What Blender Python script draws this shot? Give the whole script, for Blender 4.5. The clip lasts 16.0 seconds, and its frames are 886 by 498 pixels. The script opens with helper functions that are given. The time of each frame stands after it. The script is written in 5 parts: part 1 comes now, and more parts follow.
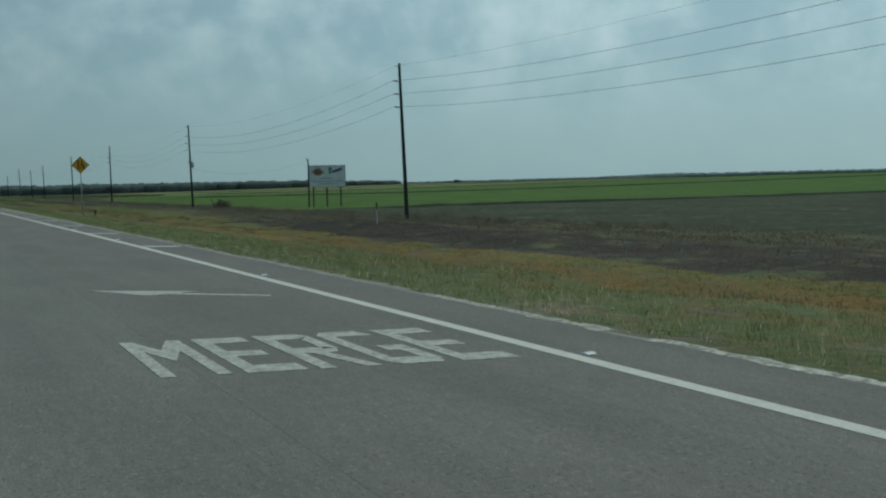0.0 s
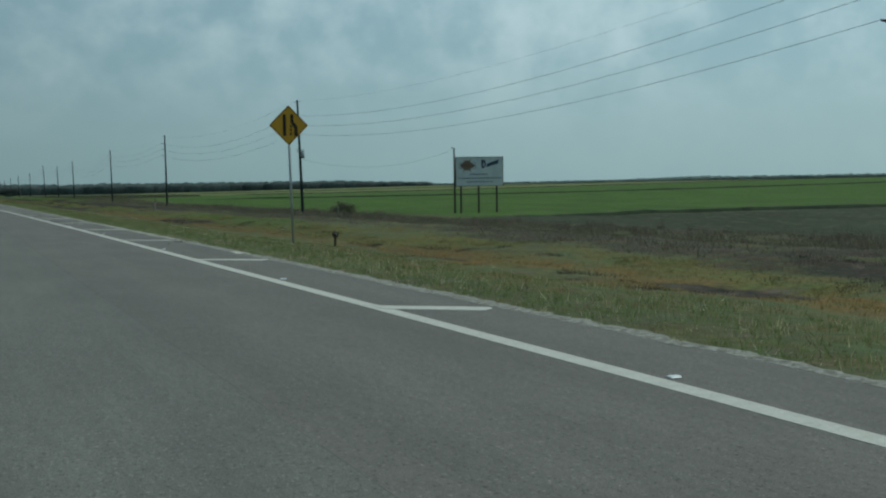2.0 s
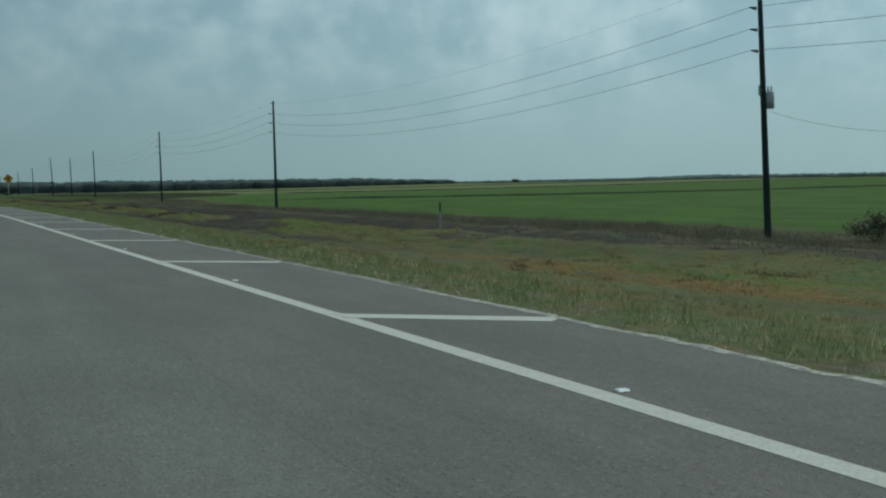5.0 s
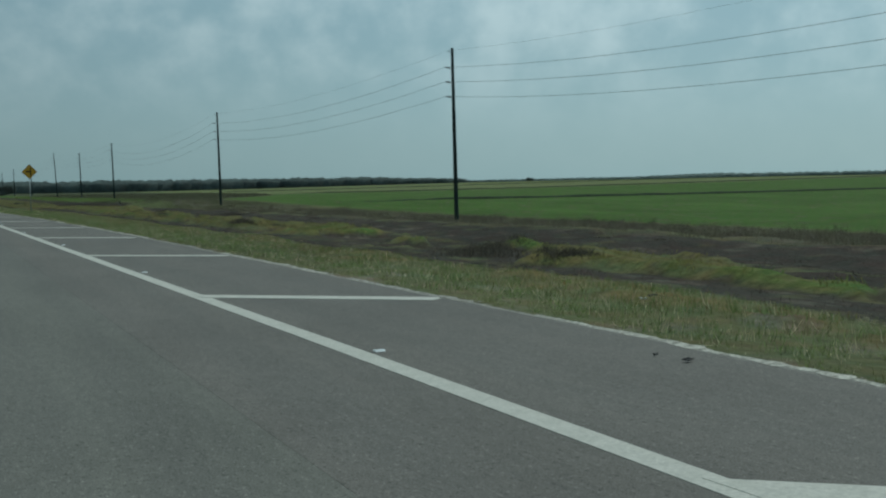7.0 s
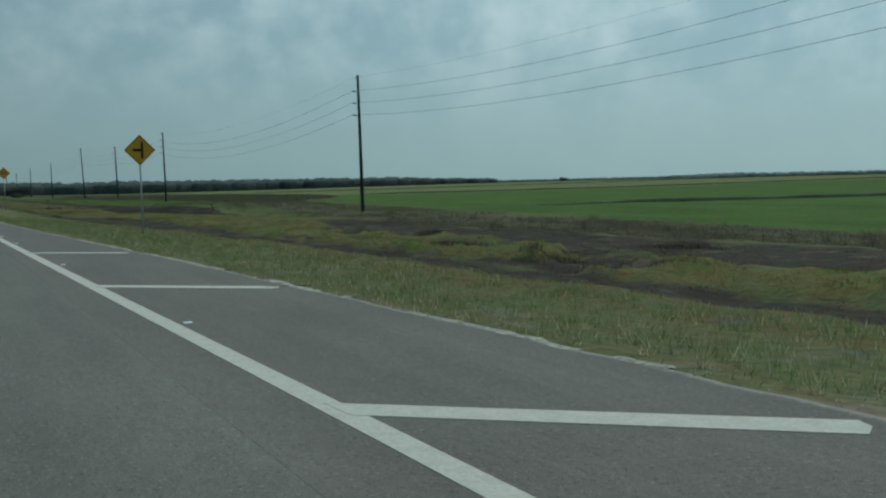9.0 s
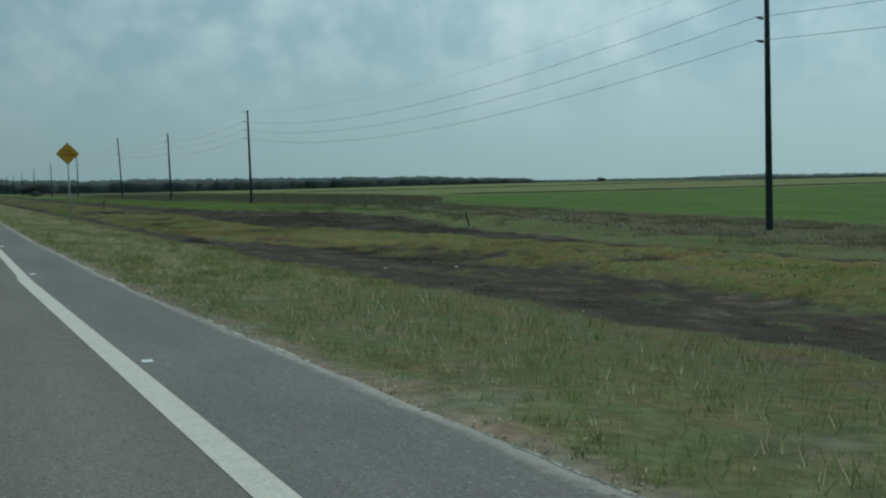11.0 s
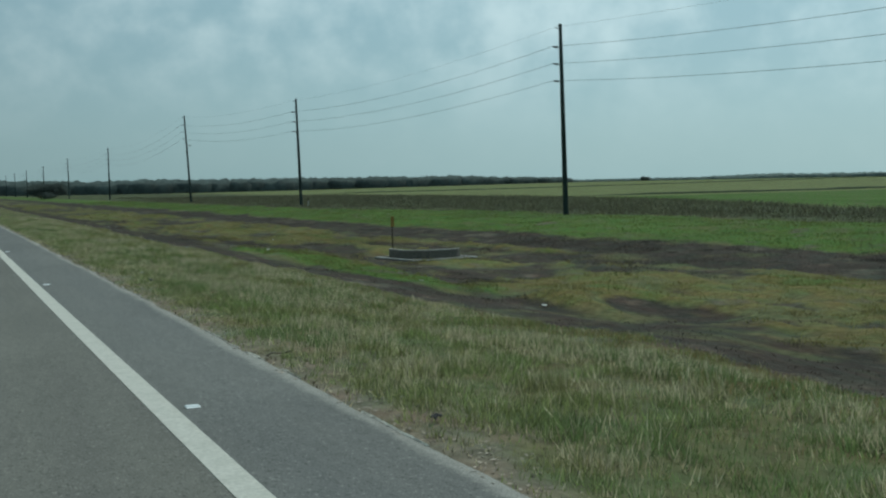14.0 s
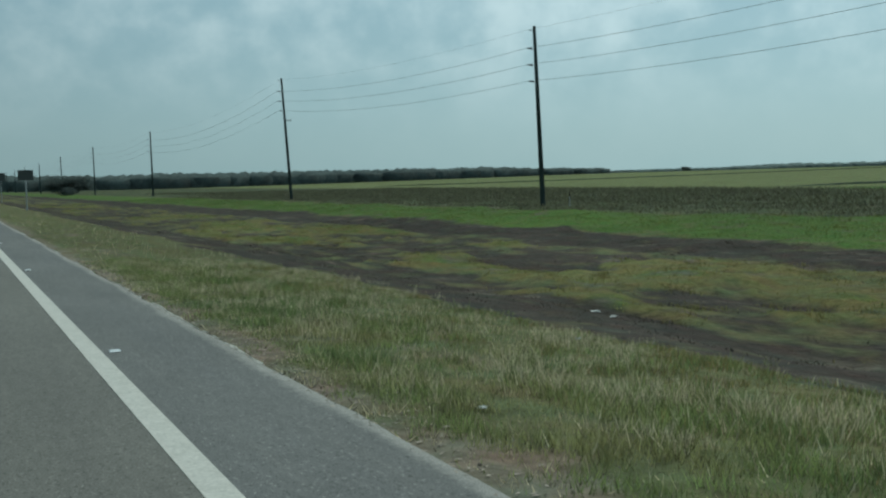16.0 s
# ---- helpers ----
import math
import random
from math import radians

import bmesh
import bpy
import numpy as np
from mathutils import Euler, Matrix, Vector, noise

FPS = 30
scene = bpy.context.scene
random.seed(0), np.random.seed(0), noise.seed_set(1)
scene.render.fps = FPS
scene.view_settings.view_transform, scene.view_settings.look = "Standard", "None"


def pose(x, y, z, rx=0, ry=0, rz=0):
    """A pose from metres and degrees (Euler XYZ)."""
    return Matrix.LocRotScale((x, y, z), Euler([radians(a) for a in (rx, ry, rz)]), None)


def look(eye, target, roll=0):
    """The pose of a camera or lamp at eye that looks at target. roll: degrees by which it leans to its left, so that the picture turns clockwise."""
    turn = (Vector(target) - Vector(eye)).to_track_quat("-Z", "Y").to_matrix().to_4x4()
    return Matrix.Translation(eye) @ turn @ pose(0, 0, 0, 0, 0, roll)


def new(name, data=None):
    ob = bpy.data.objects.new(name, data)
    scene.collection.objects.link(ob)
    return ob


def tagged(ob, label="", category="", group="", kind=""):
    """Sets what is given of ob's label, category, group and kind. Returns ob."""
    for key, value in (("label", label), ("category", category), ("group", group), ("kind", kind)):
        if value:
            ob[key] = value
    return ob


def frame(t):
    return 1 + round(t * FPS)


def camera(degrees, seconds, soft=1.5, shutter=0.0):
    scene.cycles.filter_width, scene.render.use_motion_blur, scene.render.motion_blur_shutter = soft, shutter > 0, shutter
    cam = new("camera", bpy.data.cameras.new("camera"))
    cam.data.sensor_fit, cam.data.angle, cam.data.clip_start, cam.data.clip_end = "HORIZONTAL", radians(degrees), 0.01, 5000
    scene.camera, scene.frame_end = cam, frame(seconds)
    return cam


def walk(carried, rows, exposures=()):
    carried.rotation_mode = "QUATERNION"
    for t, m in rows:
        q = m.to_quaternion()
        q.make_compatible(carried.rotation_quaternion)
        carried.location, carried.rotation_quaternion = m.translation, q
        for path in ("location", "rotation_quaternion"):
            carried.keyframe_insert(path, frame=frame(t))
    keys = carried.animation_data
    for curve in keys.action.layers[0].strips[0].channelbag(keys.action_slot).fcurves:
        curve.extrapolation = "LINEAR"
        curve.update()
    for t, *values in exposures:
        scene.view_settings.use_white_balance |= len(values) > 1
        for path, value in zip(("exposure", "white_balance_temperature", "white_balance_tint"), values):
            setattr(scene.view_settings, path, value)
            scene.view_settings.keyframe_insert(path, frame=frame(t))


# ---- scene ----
# ---- camera and its drive ----
cam = camera(43.8, 16.0, soft=2.2)
EYE = 1.6
ROWS = [
    (0.0, -0.001, 0.000, 24.63, -3.33, 1.20),
    (0.5, 0.021, 13.378, 24.55, -3.35, 0.89),
    (1.0, 0.009, 26.854, 24.39, -3.39, 1.10),
    (1.5, 0.021, 40.564, 24.15, -3.08, 0.89),
    (2.0, -0.026, 54.422, 23.93, -3.22, 0.86),
    (2.5, -0.061, 68.241, 24.11, -3.10, 0.95),
    (3.0, -0.078, 82.079, 24.32, -3.29, 0.77),
    (3.5, -0.059, 96.023, 24.22, -3.21, 0.95),
    (4.0, -0.068, 110.137, 24.18, -3.19, 0.96),
    (4.5, -0.056, 124.233, 24.22, -3.29, 0.76),
    (5.0, -0.027, 138.303, 24.35, -3.30, 0.79),
    (5.5, 0.002, 152.318, 24.47, -3.31, 0.82),
    (6.0, 0.031, 166.299, 24.60, -3.32, 0.85),
    (6.5, 0.060, 180.266, 24.73, -3.33, 0.88),
    (7.0, 0.089, 194.240, 24.86, -3.34, 0.91),
    (7.5, 0.162, 208.199, 24.72, -3.35, 0.84),
    (8.0, 0.195, 222.210, 24.55, -3.17, 0.65),
    (8.5, 0.231, 236.292, 24.51, -3.19, 0.60),
    (9.0, 0.288, 250.507, 24.49, -3.30, 1.04),
    (9.5, 0.277, 264.747, 24.39, -3.30, 0.97),
    (10.0, 0.265, 279.139, 24.29, -3.29, 0.90),
    (10.5, 0.254, 293.637, 24.20, -3.28, 0.82),
    (11.0, 0.242, 308.196, 24.10, -3.28, 0.75),
    (11.5, 0.230, 322.769, 24.00, -3.27, 0.68),
    (12.0, 0.120, 337.343, 23.88, -3.67, 0.97),
    (12.5, 0.065, 351.898, 23.93, -3.59, 0.98),
    (13.0, 0.020, 366.382, 24.15, -3.57, 1.05),
    (13.5, -0.015, 380.800, 24.22, -3.46, 1.03),
    (14.0, -0.040, 395.147, 24.47, -3.25, 0.91),
    (14.5, 0.014, 409.501, 24.68, -3.50, 1.15),
    (15.0, 0.081, 423.842, 24.49, -3.50, 1.20),
    (15.5, 0.134, 438.236, 24.40, -3.51, 1.23),
    (16.0, 0.137, 452.676, 24.30, -3.62, 1.33),
]
EXPOSURE = [(0.0, -0.15, 6500, 10), (7.0, -0.17, 6500, 10), (9.2, -0.17, 6500, 10), (11.3, 0.0, 6530, 10), (12.5, 0.09, 6570, 10), (16.0, 0.09, 6570, 10)]
walk(cam, [(t, pose(x, y, EYE, 90 + pitch, 0, -yaw) @ pose(0, 0, 0, 0, 0, -roll)) for t, x, y, yaw, pitch, roll in ROWS], EXPOSURE)

# ---- sky and sun ----
SUN_AZIMUTH, SUN_HEIGHT = 62.0, 50.0      # degrees clockwise from straight ahead, and above the horizon


def build_sky():
    """A hazy overcast: the clear sky dimmed by a veil that is brightest round the hidden sun, with soft broken cloud above the horizon."""
    world = bpy.data.worlds.new("sky")
    scene.world = world
    world.use_nodes = True
    nt = world.node_tree
    n, l = nt.nodes, nt.links
    n.clear()
    out, bg = n.new("ShaderNodeOutputWorld"), n.new("ShaderNodeBackground")
    def math_node(kind, a, b=None):
        m = n.new("ShaderNodeMath")
        m.operation = kind
        for i, v in enumerate((a, b)):
            if v is None:
                continue
            if isinstance(v, (int, float)):
                m.inputs[i].default_value = v
            else:
                l.new(v, m.inputs[i])
        return m.outputs[0]
    def span(v, a, b, c, d, kind="SMOOTHSTEP"):
        r = n.new("ShaderNodeMapRange")
        r.interpolation_type = kind
        for i, k in enumerate((a, b, c, d)):
            r.inputs[i + 1].default_value = k
        l.new(v, r.inputs[0])
        return r.outputs[0]
    def scaled(v, f):
        m = n.new("ShaderNodeVectorMath")
        m.operation = "SCALE"
        l.new(v, m.inputs[0])
        if isinstance(f, float):
            m.inputs[3].default_value = f
        else:
            l.new(f, m.inputs[3])
        return m.outputs[0]
    def blend(f, a, b):
        m = n.new("ShaderNodeMix")
        m.data_type = "RGBA"
        for i, v in ((0, f), (6, a), (7, b)):
            if isinstance(v, float):
                m.inputs[i].default_value = v
            elif isinstance(v, tuple):
                m.inputs[i].default_value = (*v, 1)
            else:
                l.new(v, m.inputs[i])
        return m.outputs[2]
    sky = n.new("ShaderNodeTexSky")
    sky.sky_type, sky.sun_disc = "NISHITA", False
    sky.sun_elevation, sky.sun_rotation = radians(SUN_HEIGHT), radians(SUN_AZIMUTH)
    sky.air_density, sky.dust_density, sky.ozone_density = 1.0, 2.0, 3.0
    clear = scaled(sky.outputs[0], 0.085)
    co, sep = n.new("ShaderNodeTexCoord"), n.new("ShaderNodeSeparateXYZ")
    l.new(co.outputs["Generated"], sep.inputs[0])
    mp = n.new("ShaderNodeMapping")
    mp.inputs["Scale"].default_value, mp.inputs["Location"].default_value = (1, 1, 1.15), (3.1, 0.4, 0.0)
    l.new(co.outputs["Generated"], mp.inputs[0])
    puffs = []
    for size, detail in ((10.0, 2.5), (27.0, 3.0)):
        t = n.new("ShaderNodeTexNoise")
        t.inputs["Scale"].default_value, t.inputs["Detail"].default_value, t.inputs["Roughness"].default_value = size, detail, 0.58
        l.new(mp.outputs[0], t.inputs["Vector"])
        puffs.append(t.outputs[0])
    amount = math_node("ADD", math_node("MULTIPLY", puffs[0], 0.60), math_node("MULTIPLY", puffs[1], 0.40))
    puff = math_node("MULTIPLY", span(amount, 0.36, 0.72, 0.0, 1.0), span(sep.outputs[2], 0.03, 0.15, 0.10, 1.0))
    dot = n.new("ShaderNodeVectorMath")
    dot.operation = "DOT_PRODUCT"
    l.new(co.outputs["Generated"], dot.inputs[0])
    az, el = radians(SUN_AZIMUTH), radians(SUN_HEIGHT)
    dot.inputs[1].default_value = (math.sin(az) * math.cos(el), math.cos(az) * math.cos(el), math.sin(el))
    glow = math_node("ADD", span(dot.outputs["Value"], 0.25, 0.58, 0.74, 1.145, "LINEAR"), span(dot.outputs["Value"], 0.58, 1.0, 0.0, 0.42, "LINEAR"))
    high = span(sep.outputs[2], 0.0, 0.14, 0.0, 1.0, "LINEAR")
    veil = blend(high, (0.256, 0.424, 0.452), (0.220, 0.380, 0.426))
    cloud = blend(puff, veil, (0.408, 0.568, 0.596))
    l.new(blend(0.86, clear, scaled(cloud, glow)), bg.inputs[0])
    bg.inputs[1].default_value = 1.0
    l.new(bg.outputs[0], out.inputs[0])


build_sky()
sun = new("sun", bpy.data.lights.new("sun", "SUN"))
sun.data.energy, sun.data.angle, sun.data.color = 1.0, radians(14), (1.0, 0.96, 0.86)
az, el = radians(SUN_AZIMUTH), radians(SUN_HEIGHT)
way = Vector((math.sin(az) * math.cos(el), math.cos(az) * math.cos(el), math.sin(el)))
sun.matrix_world = look(way * 100, (0, 0, 0))


# ---- materials ----
def material(name, base, rough=0.9, metal=0.0, grain=0.0, scale=40.0, spots=0.0, spot_scale=2.0, spot=(0.1, 0.1, 0.1), bump=0.0,
             island=0.0, stretch=(1, 1, 1), translucent=0.0, up=0.0):
    """A surface with colour grain at two scales, a second colour in patches, fine relief and an uneven tone from piece to piece."""
    m = bpy.data.materials.new(name)
    m.use_nodes = True
    nt = m.node_tree
    n, l = nt.nodes, nt.links
    b = n["Principled BSDF"]
    b.inputs["Roughness"].default_value, b.inputs["Metallic"].default_value = rough, metal
    b.inputs["Specular IOR Level"].default_value = 0.3
    geo, mp = n.new("ShaderNodeNewGeometry"), n.new("ShaderNodeMapping")
    mp.inputs["Scale"].default_value = stretch
    l.new(geo.outputs["Position"], mp.inputs["Vector"])
    fine, wide = n.new("ShaderNodeTexNoise"), n.new("ShaderNodeTexNoise")
    for tex, s, d in ((fine, scale, 4.0), (wide, spot_scale, 5.0)):
        tex.inputs["Scale"].default_value, tex.inputs["Detail"].default_value = s, d
        l.new(mp.outputs[0], tex.inputs["Vector"])
    fine.inputs["Roughness"].default_value = 0.75
    ramp = n.new("ShaderNodeValToRGB")
    ramp.color_ramp.elements[0].position, ramp.color_ramp.elements[1].position = 0.42, 0.62
    l.new(wide.outputs[0], ramp.inputs[0])
    amount = n.new("ShaderNodeMath")
    amount.operation, amount.inputs[1].default_value = "MULTIPLY", spots
    l.new(ramp.outputs[0], amount.inputs[0])
    mix = n.new("ShaderNodeMix")
    mix.data_type = "RGBA"
    mix.inputs[6].default_value, mix.inputs[7].default_value = (*base, 1), (*spot, 1)
    l.new(amount.outputs[0], mix.inputs[0])
    colour = mix.outputs[2]
    tone = n.new("ShaderNodeMapRange")
    tone.inputs[1].default_value, tone.inputs[2].default_value = 0.3, 0.7
    tone.inputs[3].default_value, tone.inputs[4].default_value = 1 - grain, 1 + grain
    l.new(fine.outputs[0], tone.inputs[0])
    value = tone.outputs[0]
    if island:
        piece = n.new("ShaderNodeMapRange")
        piece.inputs[3].default_value, piece.inputs[4].default_value = 1 - island, 1 + island
        l.new(geo.outputs["Random Per Island"], piece.inputs[0])
        both = n.new("ShaderNodeMath")
        both.operation = "MULTIPLY"
        l.new(value, both.inputs[0])
        l.new(piece.outputs[0], both.inputs[1])
        value = both.outputs[0]
    shade = n.new("ShaderNodeVectorMath")
    shade.operation = "SCALE"
    l.new(colour, shade.inputs[0])
    l.new(value, shade.inputs[3])
    l.new(shade.outputs[0], b.inputs["Base Color"])
    if bump:
        bp = n.new("ShaderNodeBump")
        bp.inputs["Strength"].default_value, bp.inputs["Distance"].default_value = bump, 0.02
        l.new(fine.outputs[0], bp.inputs["Height"])
        l.new(bp.outputs[0], b.inputs["Normal"])
    if up:
        # thin blades stand for a whole tuft, whose surface faces mostly upwards
        facing, raised, unit = (n.new("ShaderNodeVectorMath") for _ in range(3))
        facing.operation, raised.operation, unit.operation = "SCALE", "ADD", "NORMALIZE"
        l.new(geo.outputs["Normal"], facing.inputs[0])
        facing.inputs[3].default_value = 1 - up
        l.new(facing.outputs[0], raised.inputs[0])
        raised.inputs[1].default_value = (0, 0, up)
        l.new(raised.outputs[0], unit.inputs[0])
        l.new(unit.outputs[0], b.inputs["Normal"])
    if translucent:
        b.inputs["Transmission Weight"].default_value = 0.0
        tr, add = n.new("ShaderNodeBsdfTranslucent"), n.new("ShaderNodeMixShader")
        l.new(shade.outputs[0], tr.inputs[0])
        add.inputs[0].default_value = translucent
        l.new(b.outputs[0], add.inputs[1])
        l.new(tr.outputs[0], add.inputs[2])
        l.new(add.outputs[0], n["Material Output"].inputs[0])
    return m


def asphalt(name, base, worn, dust=None):
    """Rolled asphalt: pale and dark stone grains, blotches and long streaks of wear along the lane."""
    m = bpy.data.materials.new(name)
    m.use_nodes = True
    n, l = m.node_tree.nodes, m.node_tree.links
    b = n["Principled BSDF"]
    b.inputs["Roughness"].default_value, b.inputs["Specular IOR Level"].default_value = 0.88, 0.3
    geo = n.new("ShaderNodeNewGeometry")
    def noise(scale, detail, stretch=(1, 1, 1), rough=0.6):
        mp, t = n.new("ShaderNodeMapping"), n.new("ShaderNodeTexNoise")
        mp.inputs["Scale"].default_value = stretch
        t.inputs["Scale"].default_value, t.inputs["Detail"].default_value, t.inputs["Roughness"].default_value = scale, detail, rough
        l.new(geo.outputs["Position"], mp.inputs[0])
        l.new(mp.outputs[0], t.inputs["Vector"])
        return t.outputs[0]
    def span(v, a, c, low, high):
        r = n.new("ShaderNodeMapRange")
        r.interpolation_type = "SMOOTHSTEP"
        for k, w in enumerate((a, c, low, high)):
            r.inputs[k + 1].default_value = w
        l.new(v, r.inputs[0])
        return r.outputs[0]
    def mix(f, x, y):
        q = n.new("ShaderNodeMix")
        q.data_type = "RGBA"
        l.new(f, q.inputs[0])
        for k, v in ((6, x), (7, y)):
            if isinstance(v, tuple):
                q.inputs[k].default_value = (*v, 1)
            else:
                l.new(v, q.inputs[k])
        return q.outputs[2]
    def times(c, f):
        q = n.new("ShaderNodeVectorMath")
        q.operation = "SCALE"
        l.new(c, q.inputs[0])
        l.new(f, q.inputs[3])
        return q.outputs[0]
    fine, grit, worn_spots = noise(85, 1, rough=0.5), noise(34, 1, (1, 0.6, 1), 0.5), noise(13, 3, (1, 0.3, 1))
    colour = mix(span(noise(1.3, 4, (1, 0.05, 1)), 0.36, 0.64, 0.0, 1.0), base, worn)
    colour = mix(span(noise(0.9, 5, (1, 0.6, 1)), 0.50, 0.72, 0.0, 0.5), colour, tuple(0.86 * v for v in base))
    colour = mix(span(grit, 0.62, 0.70, 0.0, 0.7), colour, tuple(1.7 * v for v in worn))
    colour = mix(span(grit, 0.38, 0.30, 0.0, 0.7), colour, tuple(0.5 * v for v in worn))
    if dust:
        # pale dust lies thickest along the open edge
        at, total = n.new("ShaderNodeAttribute"), n.new("ShaderNodeMath")
        at.attribute_name = "dust"
        l.new(at.outputs["Fac"], total.inputs[0])
        l.new(noise(9, 6, rough=0.75), total.inputs[1])
        colour = mix(span(total.outputs[0], 0.80, 1.35, 0.0, 1.0), colour, dust)
    colour = times(times(colour, span(fine, 0.28, 0.72, 0.72, 1.28)), span(noise(0.45, 4, (1.6, 0.5, 1)), 0.3, 0.7, 0.92, 1.08))
    colour = times(colour, span(worn_spots, 0.3, 0.7, 0.92, 1.08))
    l.new(colour, b.inputs["Base Color"])
    bp = n.new("ShaderNodeBump")
    bp.inputs["Strength"].default_value, bp.inputs["Distance"].default_value = 0.10, 0.01
    l.new(fine, bp.inputs["Height"])
    l.new(bp.outputs[0], b.inputs["Normal"])
    return m


ASPHALT = asphalt("asphalt", (0.178, 0.171, 0.146), (0.158, 0.151, 0.132))
SHOULDER = asphalt("shoulder_asphalt", (0.155, 0.155, 0.146), (0.170, 0.168, 0.154), (0.330, 0.315, 0.280))
PAVING = asphalt("merge_lane_asphalt", (0.177, 0.161, 0.141), (0.160, 0.148, 0.131), (0.330, 0.315, 0.280))
PAINT = material("road_paint", (0.625, 0.598, 0.528), 0.75, grain=0.18, scale=30, spots=0.45, spot_scale=6.0, spot=(0.50, 0.485, 0.42), bump=0.2)
WORN_PAINT = material("worn_road_paint", (0.50, 0.485, 0.42), 0.8, grain=0.35, scale=30, spots=0.75, spot_scale=9.0, spot=(0.26, 0.255, 0.23), bump=0.2)
REFLECTOR = material("reflector", (0.93, 0.93, 0.92), 0.25, grain=0.05)
SAND = material("pale_sand", (0.56, 0.53, 0.46), 0.95, grain=0.45, scale=30, spots=0.8, spot_scale=9.0, spot=(0.22, 0.20, 0.165), bump=0.6, island=0.35)
POLE_WOOD = material("creosoted_wood", (0.026, 0.042, 0.042), 0.95, grain=0.3, scale=18, spots=0.6, spot_scale=1.2, spot=(0.040, 0.057, 0.056), bump=0.4, stretch=(1, 1, 0.12))
POST_WOOD = material("weathered_post", (0.075, 0.070, 0.058), 0.92, grain=0.3, scale=20, stretch=(1, 1, 0.15), bump=0.3)
STEEL = material("galvanised_steel", (0.40, 0.42, 0.42), 0.55, 0.35, grain=0.12, scale=9, spots=0.4, spot_scale=4, spot=(0.30, 0.31, 0.31))
SIGN_YELLOW = material("faded_yellow_sheeting", (0.62, 0.33, 0.030), 0.55, grain=0.05, scale=12, spots=0.4, spot_scale=1.6, spot=(0.52, 0.26, 0.03))
SIGN_BLACK = material("black_legend", (0.035, 0.022, 0.014), 0.6, grain=0.1, scale=12)
LEGEND_FADED = material("faded_legend", (0.22, 0.085, 0.012), 0.6, grain=0.15, scale=14)
SIGN_DARK = material("dark_sign_face", (0.060, 0.070, 0.070), 0.5, grain=0.1, scale=6)
WIRE = material("wire", (0.12, 0.13, 0.13), 0.6, 0.4, grain=0.05)
PORCELAIN = material("insulator_glaze", (0.055, 0.065, 0.07), 0.3, grain=0.05)
TANK = material("transformer_paint", (0.33, 0.36, 0.36), 0.5, grain=0.08, scale=6)
PANEL = material("billboard_panel", (0.60, 0.63, 0.67), 0.6, grain=0.06, scale=4, spots=0.4, spot_scale=0.8, spot=(0.46, 0.49, 0.54))
BLUE = material("navy_print", (0.095, 0.140, 0.245), 0.6, grain=0.1)
ORANGE = material("orange_print", (0.45, 0.26, 0.15), 0.6, grain=0.1)
RED_PRINT = material("faded_red_print", (0.33, 0.22, 0.20), 0.6, grain=0.1)
GREY_PRINT = material("grey_blue_print", (0.25, 0.29, 0.38), 0.6, grain=0.1)
CONCRETE = material("pale_concrete", (0.42, 0.41, 0.375), 0.9, grain=0.25, scale=9, spots=0.7, spot_scale=2, spot=(0.24, 0.225, 0.20), bump=0.3)
DARK_CONCRETE = material("stained_concrete", (0.120, 0.112, 0.096), 0.85, grain=0.25, scale=8, spots=0.5, spot_scale=2, spot=(0.160, 0.148, 0.126), bump=0.3)
BLOCK = material("weathered_block", (0.20, 0.195, 0.17), 0.9, grain=0.3, scale=14, bump=0.3)
RUBBER = material("tyre_rubber", (0.022, 0.022, 0.023), 0.8, grain=0.2, scale=20)
RUBBLE = material("edge_rubble", (0.29, 0.245, 0.20), 0.95, grain=0.3, scale=30, island=0.85)
LITTER = material("litter_paper", (0.64, 0.63, 0.58), 0.7, grain=0.1, scale=20)
BARK_BROWN = material("dead_wood", (0.20, 0.165, 0.125), 0.9, grain=0.3, scale=25)
RUST = material("rusty_orange_paint", (0.27, 0.155, 0.045), 0.8, grain=0.3, scale=12)
WHITE_POST = material("white_plastic_post", (0.42, 0.42, 0.40), 0.6, grain=0.15, scale=8)
GRASS = material("verge_grass", (0.252, 0.318, 0.112), 0.85, grain=0.35, scale=2.2, spots=0.8, spot_scale=0.9, spot=(0.350, 0.325, 0.145), island=0.7, up=0.6, translucent=0.4)
EARLY_GRASS = material("darker_verge_grass", (0.195, 0.282, 0.088), 0.85, grain=0.4, scale=2.0, spots=0.8, spot_scale=0.7, spot=(0.265, 0.255, 0.110), island=0.6, up=0.6, translucent=0.4)
DEEP_GRASS = material("deep_green_verge_grass", (0.196, 0.268, 0.098), 0.85, grain=0.35, scale=2.2, island=0.6, up=0.55, translucent=0.4)
STRAW = material("straw", (0.66, 0.57, 0.37), 0.9, grain=0.2, scale=3, island=0.55, up=0.6, translucent=0.35)
LUSH = material("lush_grass", (0.126, 0.218, 0.060), 0.85, grain=0.35, scale=1.5, spots=0.7, spot_scale=0.6, spot=(0.235, 0.225, 0.068), island=0.35, up=0.85, translucent=0.4)
OCHRE = material("ochre_grass", (0.290, 0.205, 0.084), 0.9, grain=0.3, scale=1.5, spots=0.6, spot_scale=0.6, spot=(0.29, 0.225, 0.080), island=0.4, up=0.85, translucent=0.3)
GOLD = material("golden_grass", (0.243, 0.216, 0.086), 0.9, grain=0.35, scale=1.5, spots=0.75, spot_scale=0.8, spot=(0.200, 0.215, 0.058), island=0.4, up=0.85, translucent=0.3)
